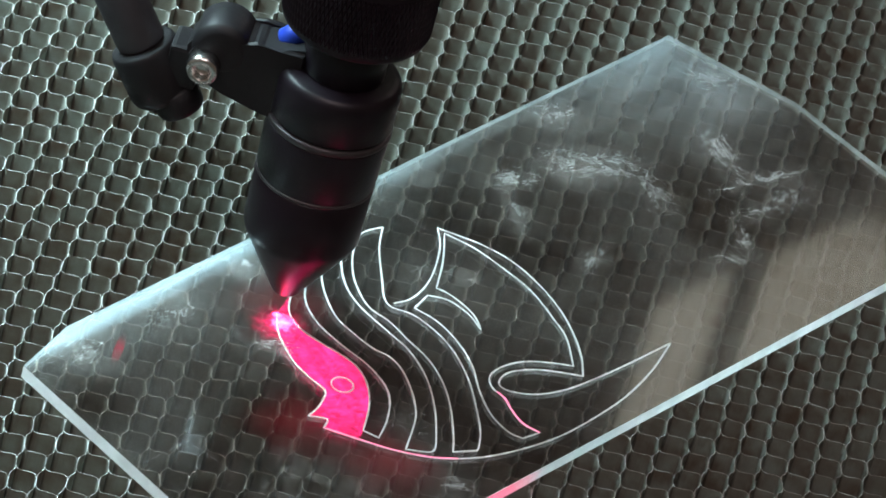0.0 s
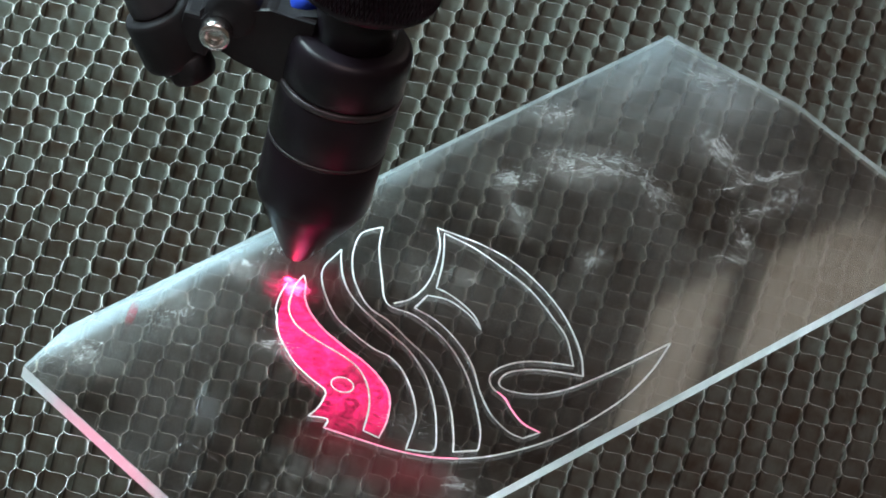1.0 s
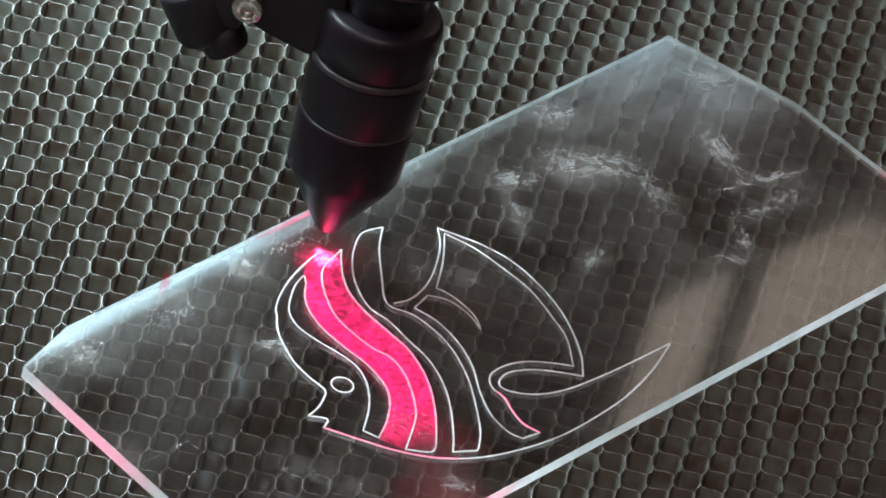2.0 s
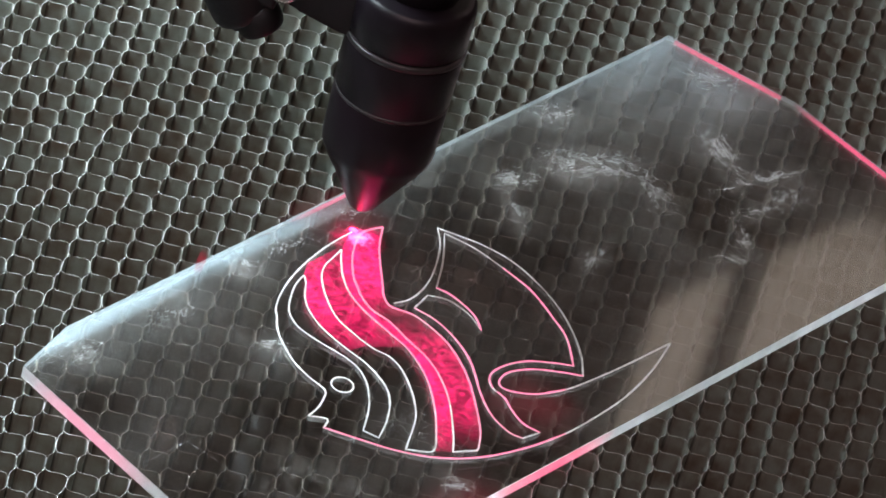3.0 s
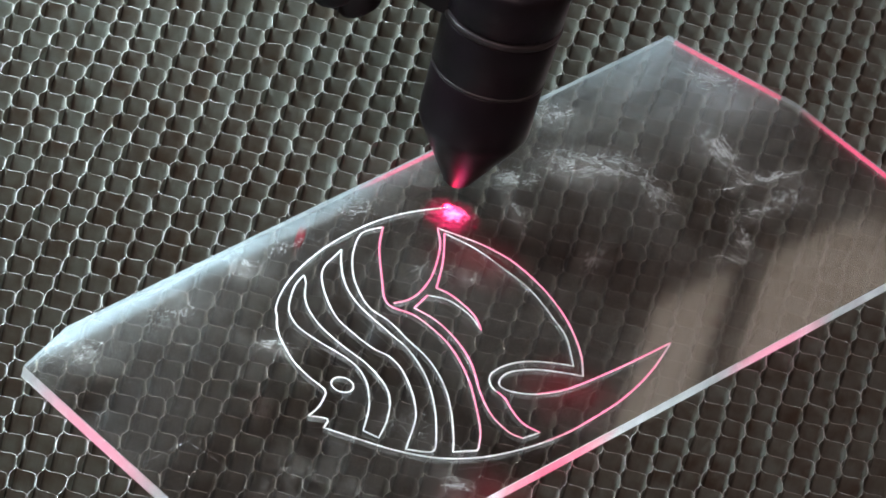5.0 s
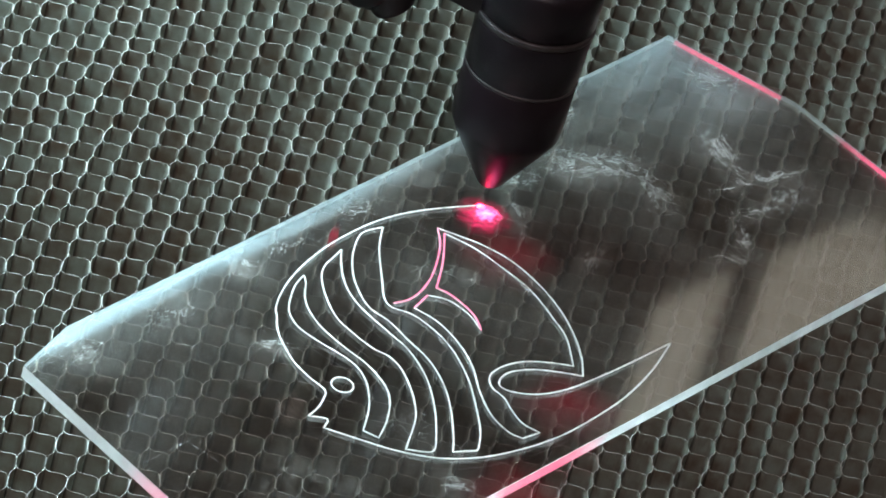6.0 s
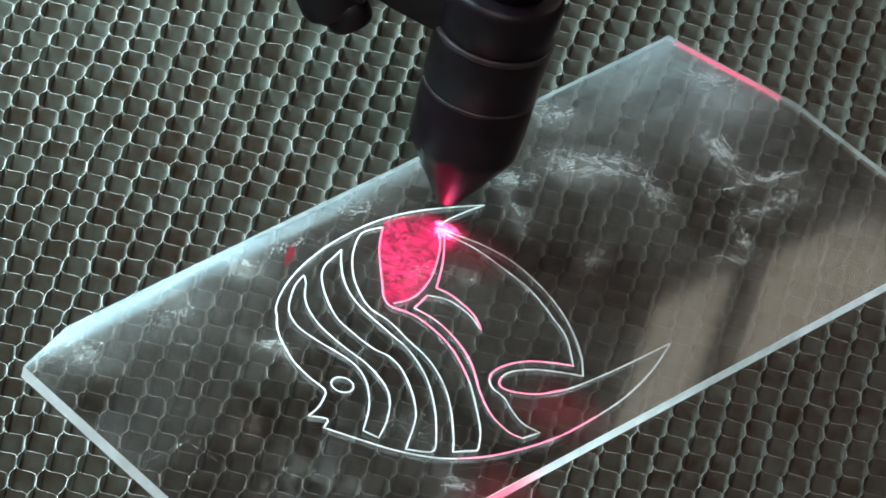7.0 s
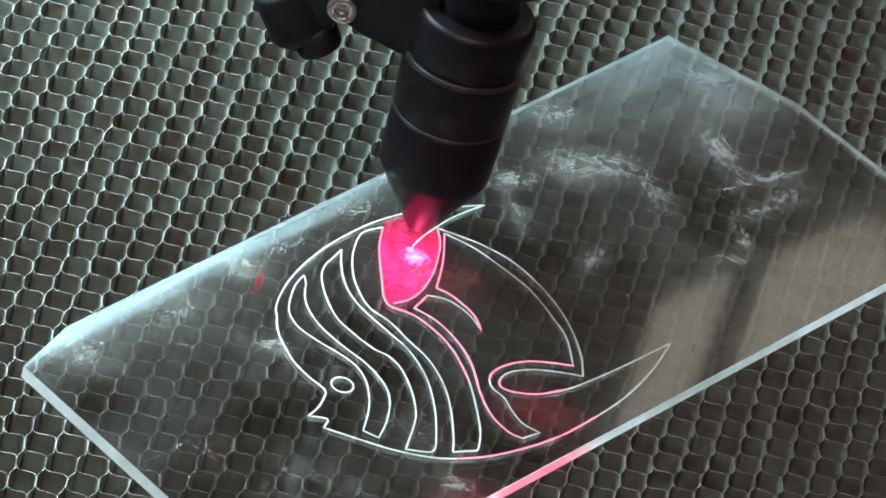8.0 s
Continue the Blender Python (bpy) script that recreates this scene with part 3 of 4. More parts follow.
def acrylic_sheet():
    sheet = empty("acrylic_sheet", (0, 0, 0))
    tagged(sheet, "smudged clear acrylic offcut with a cut fish outline on the honeycomb", "acrylic sheet")
    bm = bmesh.new()
    lo = [bm.verts.new((x * MM, y * MM, 0.05 * MM)) for x, y in SHEET]
    hi = [bm.verts.new((x * MM, y * MM, 3 * MM)) for x, y in SHEET]
    bm.faces.new(hi)
    bm.faces.new(lo[::-1])
    for k in range(len(SHEET)):
        f = bm.faces.new((lo[k], lo[(k + 1) % len(SHEET)], hi[(k + 1) % len(SHEET)], hi[k]))
        f.material_index = 1 if k < 2 else 2
    slab = part("slab", bm, [ACRYLIC, CUT_EDGE, CLEAR_EDGE], sheet)
    slab.visible_shadow = False
    # tinted film that stands in for the shade under the sheet
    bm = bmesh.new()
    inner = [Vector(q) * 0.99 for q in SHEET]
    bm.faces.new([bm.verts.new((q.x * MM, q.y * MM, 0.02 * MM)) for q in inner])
    part("shade_film", bm, SHADE_FILM, sheet, "brown film on the underside, added to darken the comb below")
    for line in SCRATCHES:
        bm = bmesh.new()
        strip(bm, smooth_line(line, 0.7), 0.11, 2.99, 3.012, 0.9)
        part("scratch", bm, SCRATCH, sheet, "fine white scratch")
    # dried flecks in the wipe marks
    rnd = random.Random(5)
    bm = bmesh.new()
    for px, py, long_, wide_, turn, power in WIPES + DABS + SCUFFS:
        lean = Matrix.Rotation(radians(turn), 2)
        for _ in range(int(long_ * wide_ * 18 * power) + 25):
            mid = Vector((px, py)) + lean @ Vector((rnd.gauss(0, 0.36) * long_, rnd.gauss(0, 0.36) * wide_))
            if noise.noise(Vector((mid.x * 0.35, mid.y * 0.35, 1.7))) < -0.12:
                continue
            a = radians(turn + rnd.choice((0, 0, 0, 40)) + rnd.gauss(0, 10))
            d = Vector((math.cos(a), math.sin(a))) * rnd.uniform(0.12, 0.6) * (3.0 if rnd.random() < 0.06 else 1)
            w = Vector((-math.sin(a), math.cos(a))) * rnd.uniform(0.025, 0.065)
            bm.faces.new([bm.verts.new((q.x * MM, q.y * MM, 3.012 * MM)) for q in (mid - d, mid + w - d * 0.2, mid + d, mid - w + d * 0.3)])
    tagged(part("residue", bm, RESIDUE, sheet, "dried white flecks in wipe marks"), kind="stuff")
    groups = [(BELLY, MOUTH, KEEL, TAIL, BACK, FIN), (MARK_A, MARK_B, MARK_C, MARK_D, MARK_E, MARK_F, MARK_G, MARK_H), (BAND_A, BAND_B, BAND_C),
              (STRIPE_A, STRIPE_B), (GILL_A, GILL_B, GILL_C)]
    eye = [Vector((-12.27 + 2.45 * math.cos(a), -63.83 + 2.6 * math.sin(a))) for a in np.linspace(0, 2 * math.pi, 33)]
    for group in groups + [None]:
        line = eye if group is None else [q for c in group for q in smooth_line(c)]
        line = [q for k, q in enumerate(line) if k == 0 or (q - line[k - 1]).length > 0.05]
        bm = bmesh.new()
        strip(bm, line, 0.40, 2.84, 3.03, 0.45)
        kerf = part("kerf_line", bm, KERF_LINE, sheet, "white frosted laser cut")
        bm = bmesh.new()
        strip(bm, line, 0.2, 0.2, 2.78)
        part("kerf_wall", bm, KERF_WALL, kerf)
    return sheet


# ---- the laser head; its own zero is the point of the laser on the sheet ----
TIP = 7.3


def laser_head():
    head = empty("laser_torch")
    tagged(head, "black metal laser torch with tapered nozzle and clamped pointer", "laser torch")
    up = lambda prof: scaled([(r, z + TIP) for r, z in prof])
    bm = bmesh.new()
    lathe(bm, up(soft_profile([(1.0, 0.3), (2.0, 0), (2.7, 0.2), (12.0, 16.0), (12.75, 17.8), (12.9, 31.8), (0.5, 31.85)], 0.5)))
    part("nozzle", bm, GLOSS_BLACK, head, "glossy black tapered nozzle")
    bm = bmesh.new()
    lathe(bm, up(soft_profile([(0.5, 31.9), (12.5, 31.9), (12.5, 32.5), (12.95, 32.6), (13.35, 45.2), (13.05, 45.6), (0.5, 45.65)], 0.25)))
    part("lens_barrel", bm, BLACK_METAL, head)
    # paler than the barrel: the ring's highlight is put into its colour
    bm = bmesh.new()
    lathe(bm, up(soft_profile([(0.5, 45.7), (13.4, 45.7), (13.65, 46.0), (13.65, 46.9), (13.4, 47.3), (0.5, 47.4)], 0.2)))
    part("rim_ring", bm, material("highlit_black_rim", (0.07, 0.062, 0.066), 0.38, 0.5, 0.3, 300.0), head, "black ring made paler to paint its highlight")
    # thin ring added for the lower highlight line
    bm = bmesh.new()
    lathe(bm, up([(11.0, 31.8), (12.9, 31.8), (13.05, 32.0), (13.05, 32.4), (12.9, 32.6), (11.0, 32.6)]))
    part("groove_ring", bm, bpy.data.materials["highlit_black_rim"], head)
    bm = bmesh.new()
    lathe(bm, up(soft_profile([(0.5, 47.45), (13.4, 47.45), (13.5, 56.5), (13.0, 58.6), (11.6, 59.4), (0.5, 59.5)], 0.6)))
    part("clamp_collar", bm, BLACK_METAL, head)
    bm = bmesh.new()
    lathe(bm, up(soft_profile([(0.5, 59.5), (9.0, 59.5), (9.0, 71.0), (0.5, 71.05)], 0.3)))
    part("lens_tube", bm, BLACK_METAL, head)
    # knurled nut: crossed ridges on its side
    bm = bmesh.new()
    lathe(bm, up(soft_profile([(0.5, 71.1), (15.0, 71.1), (15.8, 72.2), (15.8, 88.0), (15.2, 89.0), (0.5, 89.05)], 0.3)))
    nut = part("knurled_nut", bm, BLACK_METAL, head)
    bm = bmesh.new()
    for k in range(96):
        for lean in (-1, 1):
            rows = []
            for s in range(5):
                a = 2 * math.pi * k / 96 + lean * s * 0.055
                z = (73.2 + 13.8 * s / 4 + TIP) * MM
                rows.append([bm.verts.new((r * MM * math.cos(b), r * MM * math.sin(b), z)) for r, b in ((15.75, a - 0.016), (16.1, a), (15.75, a + 0.016))])
            for p, q in zip(rows, rows[1:]):
                bm.faces.new((p[0], p[1], q[1], q[0]))
                bm.faces.new((p[1], p[2], q[2], q[1]))
    tagged(part("knurling", bm, BLACK_METAL, nut), kind="stuff")
    bm = bmesh.new()
    lathe(bm, up(soft_profile([(0.5, 89.1), (16.5, 89.1), (16.8, 89.6), (16.8, 130.0), (0.5, 130.1)], 0.4)))
    part("upper_body", bm, BLACK_METAL, head)
    # clamp arm that carries the pointer
    bm = bmesh.new()
    arm = [(-7, 64), (-13, 62.5), (-18, 61.5), (-22, 62.5), (-27, 62.3), (-31, 60), (-33.2, 56), (-32, 52), (-25, 48), (-13, 45), (-7, 45)]
    front = [bm.verts.new((x * MM, -5.5 * MM, (z + TIP) * MM)) for x, z in arm]
    back = [bm.verts.new((x * MM, 5.5 * MM, (z + TIP) * MM)) for x, z in arm]
    bm.faces.new(front[::-1])
    bm.faces.new(back)
    for k in range(len(arm)):
        bm.faces.new((front[k], front[(k + 1) % len(arm)], back[(k + 1) % len(arm)], back[k]))
    bmesh.ops.bevel(bm, geom=list(bm.edges), offset=1.2 * MM, segments=3, affect="EDGES")
    part("clamp_arm", bm, BLACK_PLASTIC, head, "black plastic clamp arm")
    # round knuckle of the clamp
    bm = bmesh.new()
    lathe(bm, scaled(soft_profile([(0.5, -5.9), (4.6, -5.8), (6.3, -4.6), (6.3, 4.6), (4.6, 5.8), (0.5, 5.9)], 0.3)), Matrix.Translation((-25.5 * MM, 0, (58.5 + TIP) * MM)) @ Matrix.Rotation(radians(90), 4, "X"), 40)
    part("knuckle", bm, BLACK_PLASTIC, head)
    # socket screw that faces the camera's side
    m = Matrix.Translation((-28.0 * MM, -5.0 * MM, (54.6 + TIP) * MM)) @ Matrix.Rotation(radians(90), 4, "X")
    bm = bmesh.new()
    lathe(bm, scaled(soft_profile([(0.3, 0.0), (3.5, 0.0), (3.5, 3.6), (3.0, 4.2), (1.9, 4.25), (1.75, 2.2), (0.3, 2.1)], 0.2)), m, 40)
    screw = part("socket_screw", bm, STEEL, head, "bright steel socket screw")
    # jaw and pointer
    m = Matrix.Translation((-39.0 * MM, 0.0, (46.6 + TIP) * MM)) @ Matrix.Rotation(radians(-34), 4, "Y")
    bm = bmesh.new()
    lathe(bm, scaled(soft_profile([(0.5, -9.5), (4.2, -9.5), (4.6, -7.8), (6.4, -7.2), (7.2, -5.5), (7.3, 5.0), (6.6, 6.0), (0.5, 6.05)], 0.5)), m)
    part("pointer_collar", bm, BLACK_PLASTIC, head, "black pointer collar")
    bm = bmesh.new()
    lathe(bm, scaled(soft_profile([(0.5, -11.6), (4.4, -11.5), (5.2, -10.4), (5.3, -5.0), (0.5, -4.9)], 0.6)), m @ Matrix.Translation((2.6 * MM, -1.0 * MM, 0)))
    part("pointer_nose", bm, BLACK_PLASTIC, head, "black pointer nose")
    bm = bmesh.new()
    lathe(bm, scaled(soft_profile([(0.5, 6.1), (5.0, 6.1), (5.3, 7.0), (5.3, 40.0), (0.5, 40.1)], 0.4)), m)
    part("pointer_tube", bm, GREY_RUBBER, head, "dark grey pointer sleeve")
    bm = bmesh.new()
    box(bm, -36 * MM, -29 * MM, -4.5 * MM, 4.5 * MM, (46 + TIP) * MM, (56 + TIP) * MM, 1.0 * MM)
    part("jaw", bm, BLACK_PLASTIC, head)
    m = Matrix.Translation((-11.5 * MM, 1.0 * MM, (63.5 + TIP) * MM)) @ Matrix.Rotation(radians(50), 4, "Y")
    bm = bmesh.new()
    lathe(bm, scaled(soft_profile([(0.4, -3), (2.2, -3), (2.6, 0), (2.2, 3.5), (0.4, 3.6)], 0.3)), m, 24)
    part("air_fitting", bm, BLUE, head, "blue air fitting")
    return head


def pebble(name, mat, reach, thick, label, category, parent=None, wide=1.0):
    """A thin lens-shaped piece of light."""
    bm = bmesh.new()
    dome = [(reach, 0), (reach * 0.8, thick * 0.5), (reach * 0.5, thick * 0.8), (reach * 0.2, thick * 0.95), (reach * 0.02, thick)]
    lathe(bm, scaled(dome), Matrix.Diagonal((wide, 1, 1, 1)), 32)
    base = [f for f in bm.faces if len(f.verts) > 4 and f.calc_center_median().z < thick * MM * 0.3]
    bmesh.ops.delete(bm, geom=base, context="FACES_ONLY")
    ob = part(name, bm, mat, parent)
    if category:
        tagged(ob, label, category)
    return ob


# where the laser's point is on the sheet: seconds, then mm
HEAD = [(0, -30.4, -47.0), (0.5, -31.2, -40.0), (1, -30.5, -33.2), (1.5, -28.6, -26.2), (1.7, -27.7, -23.6), (2.8, -21.4, -9.8), (3, -20.4, -7.9), (3.5, -16.3, -1.8),
        (4, -12.1, 2.8), (4.5, -7.1, 7.8), (4.7, -5.3, 9.2), (5.8, 6.1, 16.9), (6, 5.4, 15.6), (6.5, 0.7, 9.6), (7, -2.4, 4.2), (7.5, -5.3, -2.7), (8, -7.0, -8.9)]
BURSTS = [(3.4, 3.6), (3.95, 4.1), (4.55, 4.65)]


def between(rows, t):
    """The place at t on a path of rows (seconds, x, y)."""
    for (a, ax, ay), (b, bx, by) in zip(rows, rows[1:]):
        if a <= t <= b:
            k = (t - a) / (b - a)
            return Vector((ax + (bx - ax) * k, ay + (by - ay) * k))
    return Vector(rows[-1][1:])


def evenly(curves, count):
    """Places at even steps along joined curves."""
    p = [q for c in curves for q in smooth_line(c)]
    p = [q for k, q in enumerate(p) if k == 0 or (q - p[k - 1]).length > 0.02]
    far = [0.0]
    for a, b in zip(p, p[1:]):
        far.append(far[-1] + (b - a).length)
    at = np.linspace(0, far[-1], count)
    xs, ys = np.interp(at, far, [q.x for q in p]), np.interp(at, far, [q.y for q in p])
    return [Vector((float(x), float(y))) for x, y in zip(xs, ys)]


def fresh_cuts(sheet):
    """Short lengths of the cut that the laser makes during the clip, each with the second at which it is cut."""
    made = []
    for line, first, last in ((smooth_line(CROWN_A, 0.6), 0.0, 5.8), (smooth_line(CROWN_B, 0.6), 5.8, 8.0)):
        times = np.linspace(first, last, 160)
        path = [between(HEAD, float(t)) for t in times]
        for k in range(0, len(line) - 1, 2):
            bit = line[k:k + 3]
            if len(bit) < 2 or (bit[-1] - bit[0]).length < 0.05:
                continue
            mid = bit[len(bit) // 2]
            t = float(times[int(np.argmin([(q - mid).length for q in path]))])
            bm = bmesh.new()
            strip(bm, bit, 0.40, 2.84, 3.03, 0.45)
            kerf = part("kerf_line", bm, KERF_LINE, sheet)
            bm = bmesh.new()
            strip(bm, bit, 0.2, 0.2, 2.78)
            part("kerf_wall", bm, KERF_WALL, kerf)
            made.append((kerf, t))
    return made


sheet = acrylic_sheet()
cuts = fresh_cuts(sheet)
laser = laser_head()
spot = pebble("laser_spot", HOT, 1.6, 0.5, "white-hot pink spot where the laser meets the acrylic", "laser spot")
# all but the flame are discs that paint reflected, spilt and scattered light
under = pebble("laser_sparkle", HOT_LOW, 5.4, 0.3, "glowing pink disc for the laser's reflection inside the acrylic", "laser spot")
stray = pebble("stray_light", STRAY, 6.0, 0.1, "small glowing red disc for stray pointer light on the acrylic", "light patch", wide=0.16)
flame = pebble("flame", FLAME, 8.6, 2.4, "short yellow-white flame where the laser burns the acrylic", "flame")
spill = pebble("laser_glow", SPILL, 9.5, 0.1, "glowing pink disc for laser light spilt round the cutting point", "laser glow")
hazes = [tagged(pebble("laser_haze", HALO, 19.0, 0.05, "faintly glowing red disc for laser light scattered in the acrylic", "laser glow"), group="faint laser light") for _ in range(3)]

# the fields between the cuts that the laser's light fills: their two long sides, from the fish's crown to its belly
FIELDS = {
    "face": ([[(-30.6, -33.0)], BELLY, MOUTH, [(-13.3, -80.3), (-5.6, -80.8)]], [[(-28.2, -31.0)], GILL_C[::-1]]),
    "gill": ([GILL_C[::-1]], [GILL_A]),
    "cheek": ([[(-27.8, -24.5)], GILL_A], [[(-22.2, -15.0)], STRIPE_B[::-1]]),
    "stripe": ([STRIPE_B[::-1]], [STRIPE_A[:-2]]),
    "flank": ([[(-21.2, -9.5)], STRIPE_A[:-2]], [[(-15.2, -1.5)], BAND_C[::-1]]),
    "band": ([BAND_C[::-1]], [BAND_A]),
    "crown": ([[(-14.2, 0.5)], BAND_A[:5]], [[(-4.4, 8.8)], FIN]),
}


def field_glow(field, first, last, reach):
    """A glowing sheet that paints laser light into one field between two cuts, from a share first to a share last of
    its length.
    """
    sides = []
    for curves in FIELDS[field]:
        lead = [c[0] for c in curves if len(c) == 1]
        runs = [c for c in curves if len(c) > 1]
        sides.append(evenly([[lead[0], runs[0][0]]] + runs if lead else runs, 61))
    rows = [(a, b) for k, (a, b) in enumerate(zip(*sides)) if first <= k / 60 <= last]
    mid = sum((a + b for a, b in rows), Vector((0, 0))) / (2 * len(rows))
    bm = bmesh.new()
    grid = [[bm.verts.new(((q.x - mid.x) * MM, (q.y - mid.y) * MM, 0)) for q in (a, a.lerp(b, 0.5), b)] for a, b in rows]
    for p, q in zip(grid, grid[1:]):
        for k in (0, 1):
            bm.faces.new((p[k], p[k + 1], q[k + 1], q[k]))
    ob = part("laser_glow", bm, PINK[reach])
    return tagged(ob, "glowing pink sheet for laser light between two cuts in the clear acrylic", "laser glow", "pink laser light"), mid


# field, share of its length, reach in mm, then when its glowing sheet is raised
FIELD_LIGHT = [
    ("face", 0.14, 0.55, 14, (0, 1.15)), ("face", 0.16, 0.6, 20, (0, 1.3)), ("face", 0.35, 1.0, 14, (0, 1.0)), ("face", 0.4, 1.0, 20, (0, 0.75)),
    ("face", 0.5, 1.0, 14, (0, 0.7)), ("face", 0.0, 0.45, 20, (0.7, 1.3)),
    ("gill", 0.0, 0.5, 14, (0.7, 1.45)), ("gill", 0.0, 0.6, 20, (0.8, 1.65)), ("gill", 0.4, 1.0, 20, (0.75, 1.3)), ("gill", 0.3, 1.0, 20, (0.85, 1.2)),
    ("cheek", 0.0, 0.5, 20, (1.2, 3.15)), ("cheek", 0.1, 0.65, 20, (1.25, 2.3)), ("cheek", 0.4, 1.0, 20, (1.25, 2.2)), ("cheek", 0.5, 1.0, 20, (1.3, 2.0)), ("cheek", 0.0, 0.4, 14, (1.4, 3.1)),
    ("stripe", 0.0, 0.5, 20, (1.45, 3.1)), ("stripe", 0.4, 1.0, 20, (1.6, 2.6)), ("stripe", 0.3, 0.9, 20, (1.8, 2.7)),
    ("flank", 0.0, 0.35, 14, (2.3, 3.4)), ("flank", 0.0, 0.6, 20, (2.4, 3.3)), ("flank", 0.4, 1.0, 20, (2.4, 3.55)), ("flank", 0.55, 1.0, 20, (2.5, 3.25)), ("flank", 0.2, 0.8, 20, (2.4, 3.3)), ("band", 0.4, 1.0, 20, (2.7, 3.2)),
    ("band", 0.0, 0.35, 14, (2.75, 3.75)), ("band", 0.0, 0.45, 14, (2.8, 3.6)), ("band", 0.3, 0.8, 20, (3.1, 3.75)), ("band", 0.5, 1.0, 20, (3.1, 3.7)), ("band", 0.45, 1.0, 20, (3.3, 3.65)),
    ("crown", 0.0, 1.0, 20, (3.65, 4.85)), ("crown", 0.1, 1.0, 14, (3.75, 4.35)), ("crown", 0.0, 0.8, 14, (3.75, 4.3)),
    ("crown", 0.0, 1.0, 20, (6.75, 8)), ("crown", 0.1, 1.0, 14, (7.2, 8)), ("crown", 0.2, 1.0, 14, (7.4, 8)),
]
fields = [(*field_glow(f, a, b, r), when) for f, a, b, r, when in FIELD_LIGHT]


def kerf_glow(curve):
    """A glowing strip laid on a cut to paint laser light leaving the sheet through its frosted wall."""
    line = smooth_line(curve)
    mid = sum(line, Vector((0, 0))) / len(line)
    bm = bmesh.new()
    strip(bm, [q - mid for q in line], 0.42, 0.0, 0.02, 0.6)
    return tagged(part("kerf_glow", bm, KERF_PINK), "glowing pink strip for laser light leaving a frosted cut in the acrylic", "laser glow", "pink cut light"), mid


# cuts with a painted pink glow, and when each strip is raised
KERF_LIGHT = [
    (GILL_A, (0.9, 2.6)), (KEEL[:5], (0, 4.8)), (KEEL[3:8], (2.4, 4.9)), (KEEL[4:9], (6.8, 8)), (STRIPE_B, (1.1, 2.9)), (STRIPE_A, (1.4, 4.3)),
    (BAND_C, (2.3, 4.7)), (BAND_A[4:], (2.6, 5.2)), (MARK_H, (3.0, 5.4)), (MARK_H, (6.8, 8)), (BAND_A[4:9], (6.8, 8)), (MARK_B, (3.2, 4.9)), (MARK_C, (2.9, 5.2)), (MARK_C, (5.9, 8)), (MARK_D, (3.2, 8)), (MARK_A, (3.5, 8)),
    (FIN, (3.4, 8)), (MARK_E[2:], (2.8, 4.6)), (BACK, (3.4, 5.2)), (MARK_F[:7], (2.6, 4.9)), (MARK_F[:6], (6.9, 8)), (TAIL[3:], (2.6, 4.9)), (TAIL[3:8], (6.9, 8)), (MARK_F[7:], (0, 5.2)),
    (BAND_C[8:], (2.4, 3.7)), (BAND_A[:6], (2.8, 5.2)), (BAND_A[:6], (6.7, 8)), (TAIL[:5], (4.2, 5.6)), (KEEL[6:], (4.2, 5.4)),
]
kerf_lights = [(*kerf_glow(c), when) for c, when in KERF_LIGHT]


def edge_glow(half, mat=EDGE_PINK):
    """A thin glowing bar along the cut edge that paints laser light leaving the sheet there."""
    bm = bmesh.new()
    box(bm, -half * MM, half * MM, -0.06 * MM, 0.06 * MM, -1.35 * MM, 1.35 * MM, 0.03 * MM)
    return tagged(part("edge_glow", bm, mat), "glowing pink bar for laser light leaving the cut edge of the acrylic", "laser glow", "pink edge light")


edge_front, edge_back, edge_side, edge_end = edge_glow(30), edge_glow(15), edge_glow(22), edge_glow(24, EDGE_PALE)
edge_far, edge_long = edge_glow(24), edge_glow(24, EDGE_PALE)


def on_edge(a, b, mm, z=1.5):
    """The pose on the sheet's edge from corner a to corner b, mm along it, a touch proud of it."""
    p, q = Vector(SHEET[a]), Vector(SHEET[b])
    d = (q - p).normalized()
    # proud of the front edges, within the sheet at the back ones
    out = 0.1 if a < 2 else -0.45
    at = p + d * mm + Vector((d.y, -d.x)) * out
    return pose(at.x * MM, at.y * MM, z * MM, 0, 0, math.degrees(math.atan2(d.y, d.x)))


def lit(ob, x, y, z, when):
    """A glowing piece is in the sheet while its painted light shows, and else down in the dark tray."""
    on, off = when
    rows = []
    if on > 0:
        rows += [(0.0, -30.0), (on - 0.05, -30.0)]
    rows += [(on, z)]
    rows += [(off, z), (off + 0.05, -30.0), (8.0, -30.0)] if off < 7.9 else [(8.0, z)]
    walk(ob, [(t, pose(x * MM, y * MM, h * MM)) for t, h in rows])


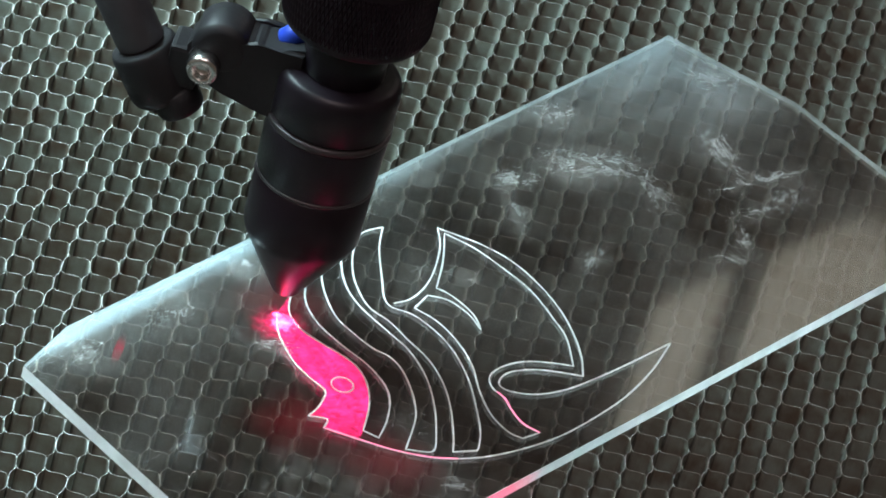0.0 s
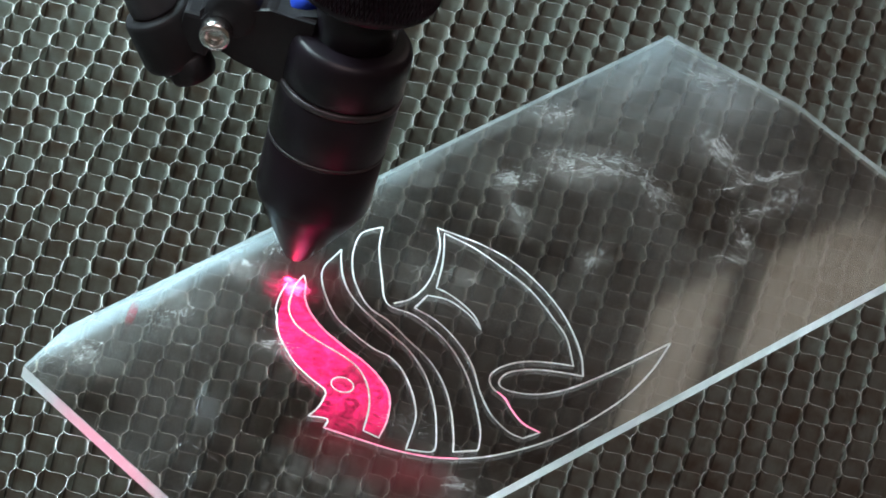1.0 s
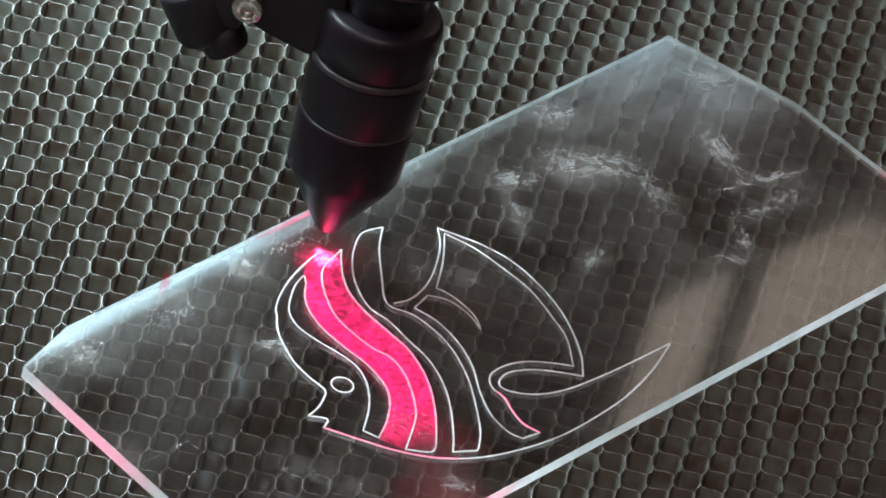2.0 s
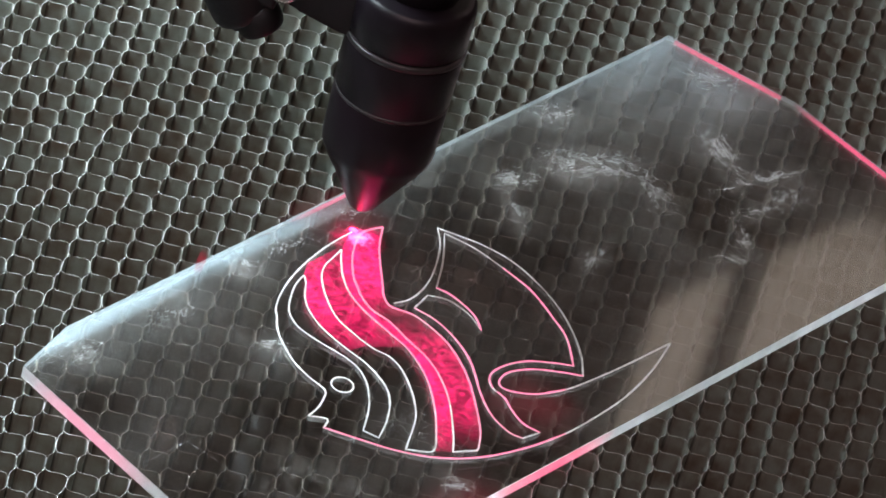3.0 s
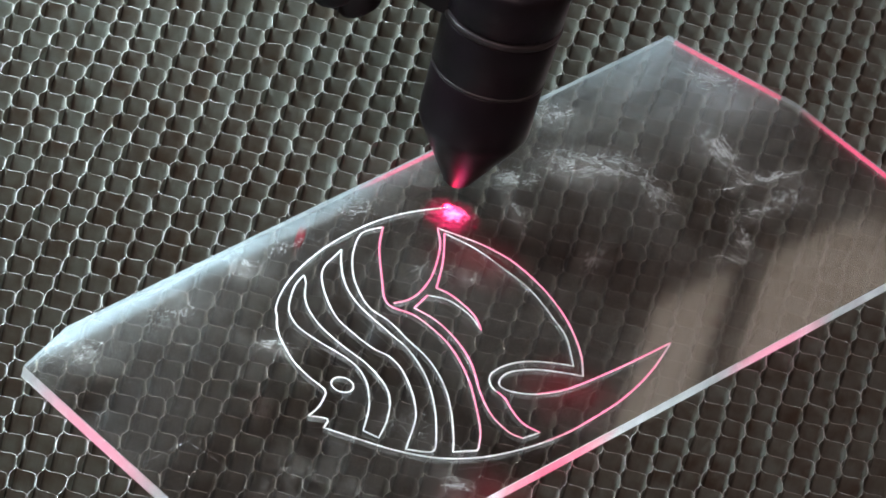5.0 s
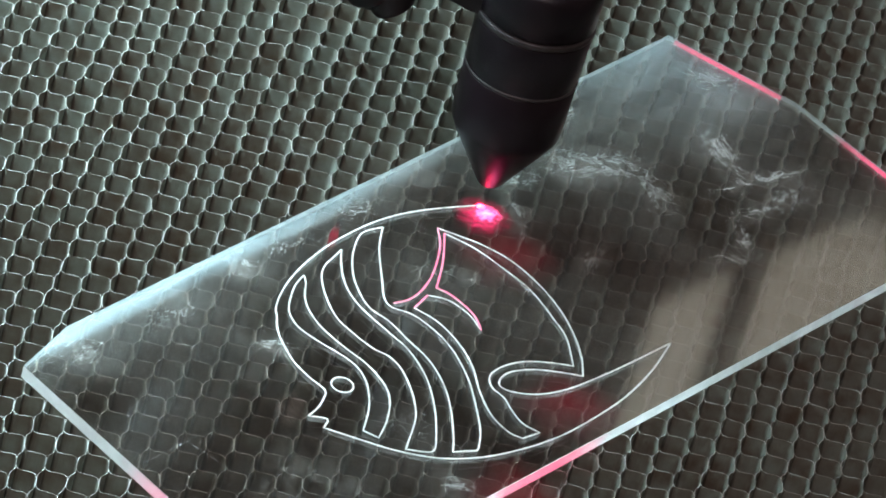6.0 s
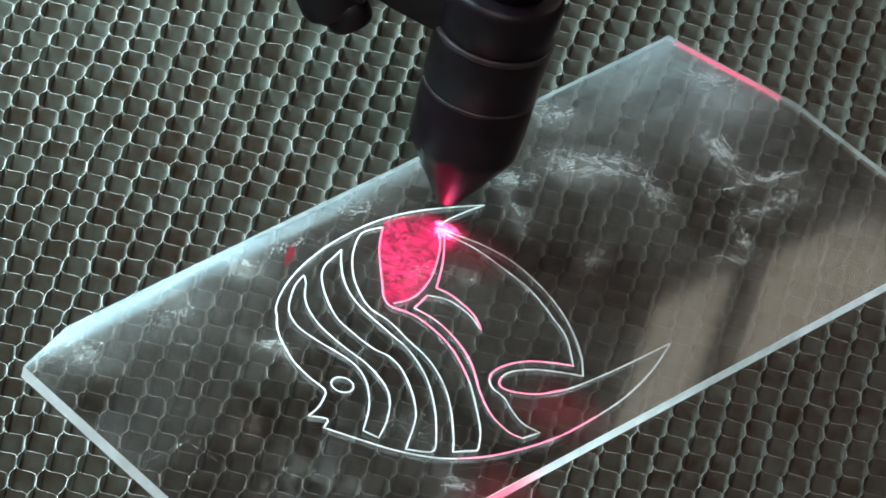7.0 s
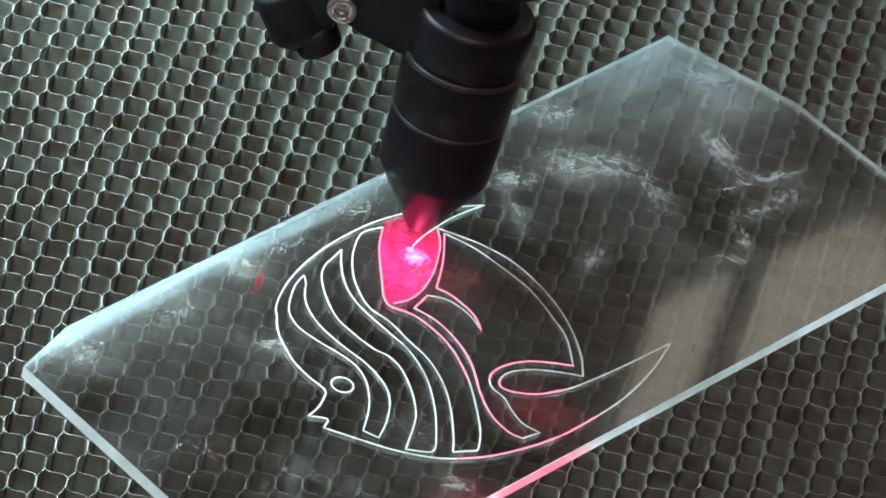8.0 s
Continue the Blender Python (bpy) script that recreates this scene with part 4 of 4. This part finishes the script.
def motions():
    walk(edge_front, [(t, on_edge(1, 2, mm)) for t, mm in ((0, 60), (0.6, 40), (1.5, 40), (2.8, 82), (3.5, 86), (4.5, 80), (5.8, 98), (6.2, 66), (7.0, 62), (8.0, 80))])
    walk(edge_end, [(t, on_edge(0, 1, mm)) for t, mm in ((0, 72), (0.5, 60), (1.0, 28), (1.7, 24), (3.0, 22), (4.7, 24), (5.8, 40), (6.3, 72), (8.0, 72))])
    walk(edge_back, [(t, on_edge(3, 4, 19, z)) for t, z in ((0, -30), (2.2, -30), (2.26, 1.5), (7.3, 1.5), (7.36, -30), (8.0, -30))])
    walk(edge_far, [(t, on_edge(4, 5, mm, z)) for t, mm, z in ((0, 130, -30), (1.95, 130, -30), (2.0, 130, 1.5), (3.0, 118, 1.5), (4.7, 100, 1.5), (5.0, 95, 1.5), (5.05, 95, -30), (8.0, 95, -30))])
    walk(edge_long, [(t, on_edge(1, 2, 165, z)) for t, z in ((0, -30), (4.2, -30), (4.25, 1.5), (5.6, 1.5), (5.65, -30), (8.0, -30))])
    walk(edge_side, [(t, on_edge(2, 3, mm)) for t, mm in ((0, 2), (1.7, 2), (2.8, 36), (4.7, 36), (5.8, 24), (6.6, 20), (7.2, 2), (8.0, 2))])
    walk(laser, [(t, pose((x + 0.25) * MM, y * MM, 3 * MM, 0, -0.8, 0)) for t, x, y in HEAD])
    walk(spot, [(t, pose(x * MM, y * MM, 3.1 * MM)) for t, x, y in HEAD])
    walk(under, [(t, pose((x + 1.9) * MM, (y - 1.8) * MM, 2.93 * MM)) for t, x, y in HEAD])
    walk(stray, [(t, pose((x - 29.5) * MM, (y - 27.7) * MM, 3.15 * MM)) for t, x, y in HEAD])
    rows = [(0.0, -30.0)]
    for a, b in BURSTS:
        rows += [(a - 0.07, -30.0), (a, 3.3), (b, 3.3), (b + 0.07, -30.0)]
    walk(flame, [(t, pose(*((between(HEAD, t) + Vector((0.0, -4.6))) * MM), z * MM)) for t, z in rows + [(8.0, -30.0)]])
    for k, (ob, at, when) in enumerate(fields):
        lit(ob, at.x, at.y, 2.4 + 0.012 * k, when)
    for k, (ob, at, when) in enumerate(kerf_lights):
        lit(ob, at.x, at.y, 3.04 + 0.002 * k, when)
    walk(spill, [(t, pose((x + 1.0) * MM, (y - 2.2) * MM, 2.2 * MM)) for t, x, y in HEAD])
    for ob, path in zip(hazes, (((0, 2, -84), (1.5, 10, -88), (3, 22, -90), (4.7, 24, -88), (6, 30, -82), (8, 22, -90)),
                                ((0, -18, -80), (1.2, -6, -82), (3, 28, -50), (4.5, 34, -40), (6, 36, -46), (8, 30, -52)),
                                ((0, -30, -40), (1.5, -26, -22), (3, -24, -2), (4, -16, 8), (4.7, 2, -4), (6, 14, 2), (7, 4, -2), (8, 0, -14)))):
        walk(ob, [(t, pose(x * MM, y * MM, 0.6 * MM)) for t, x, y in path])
    for kerf, t in cuts:
        walk(kerf, [(0.0, pose(0, 0, -0.03 if t > 0.04 else 0)), (max(t - 0.035, 0.02), pose(0, 0, -0.03 if t > 0.04 else 0)), (max(t, 0.06), pose(0, 0, 0)), (8.0, pose(0, 0, 0))])


honeycomb()
motions()
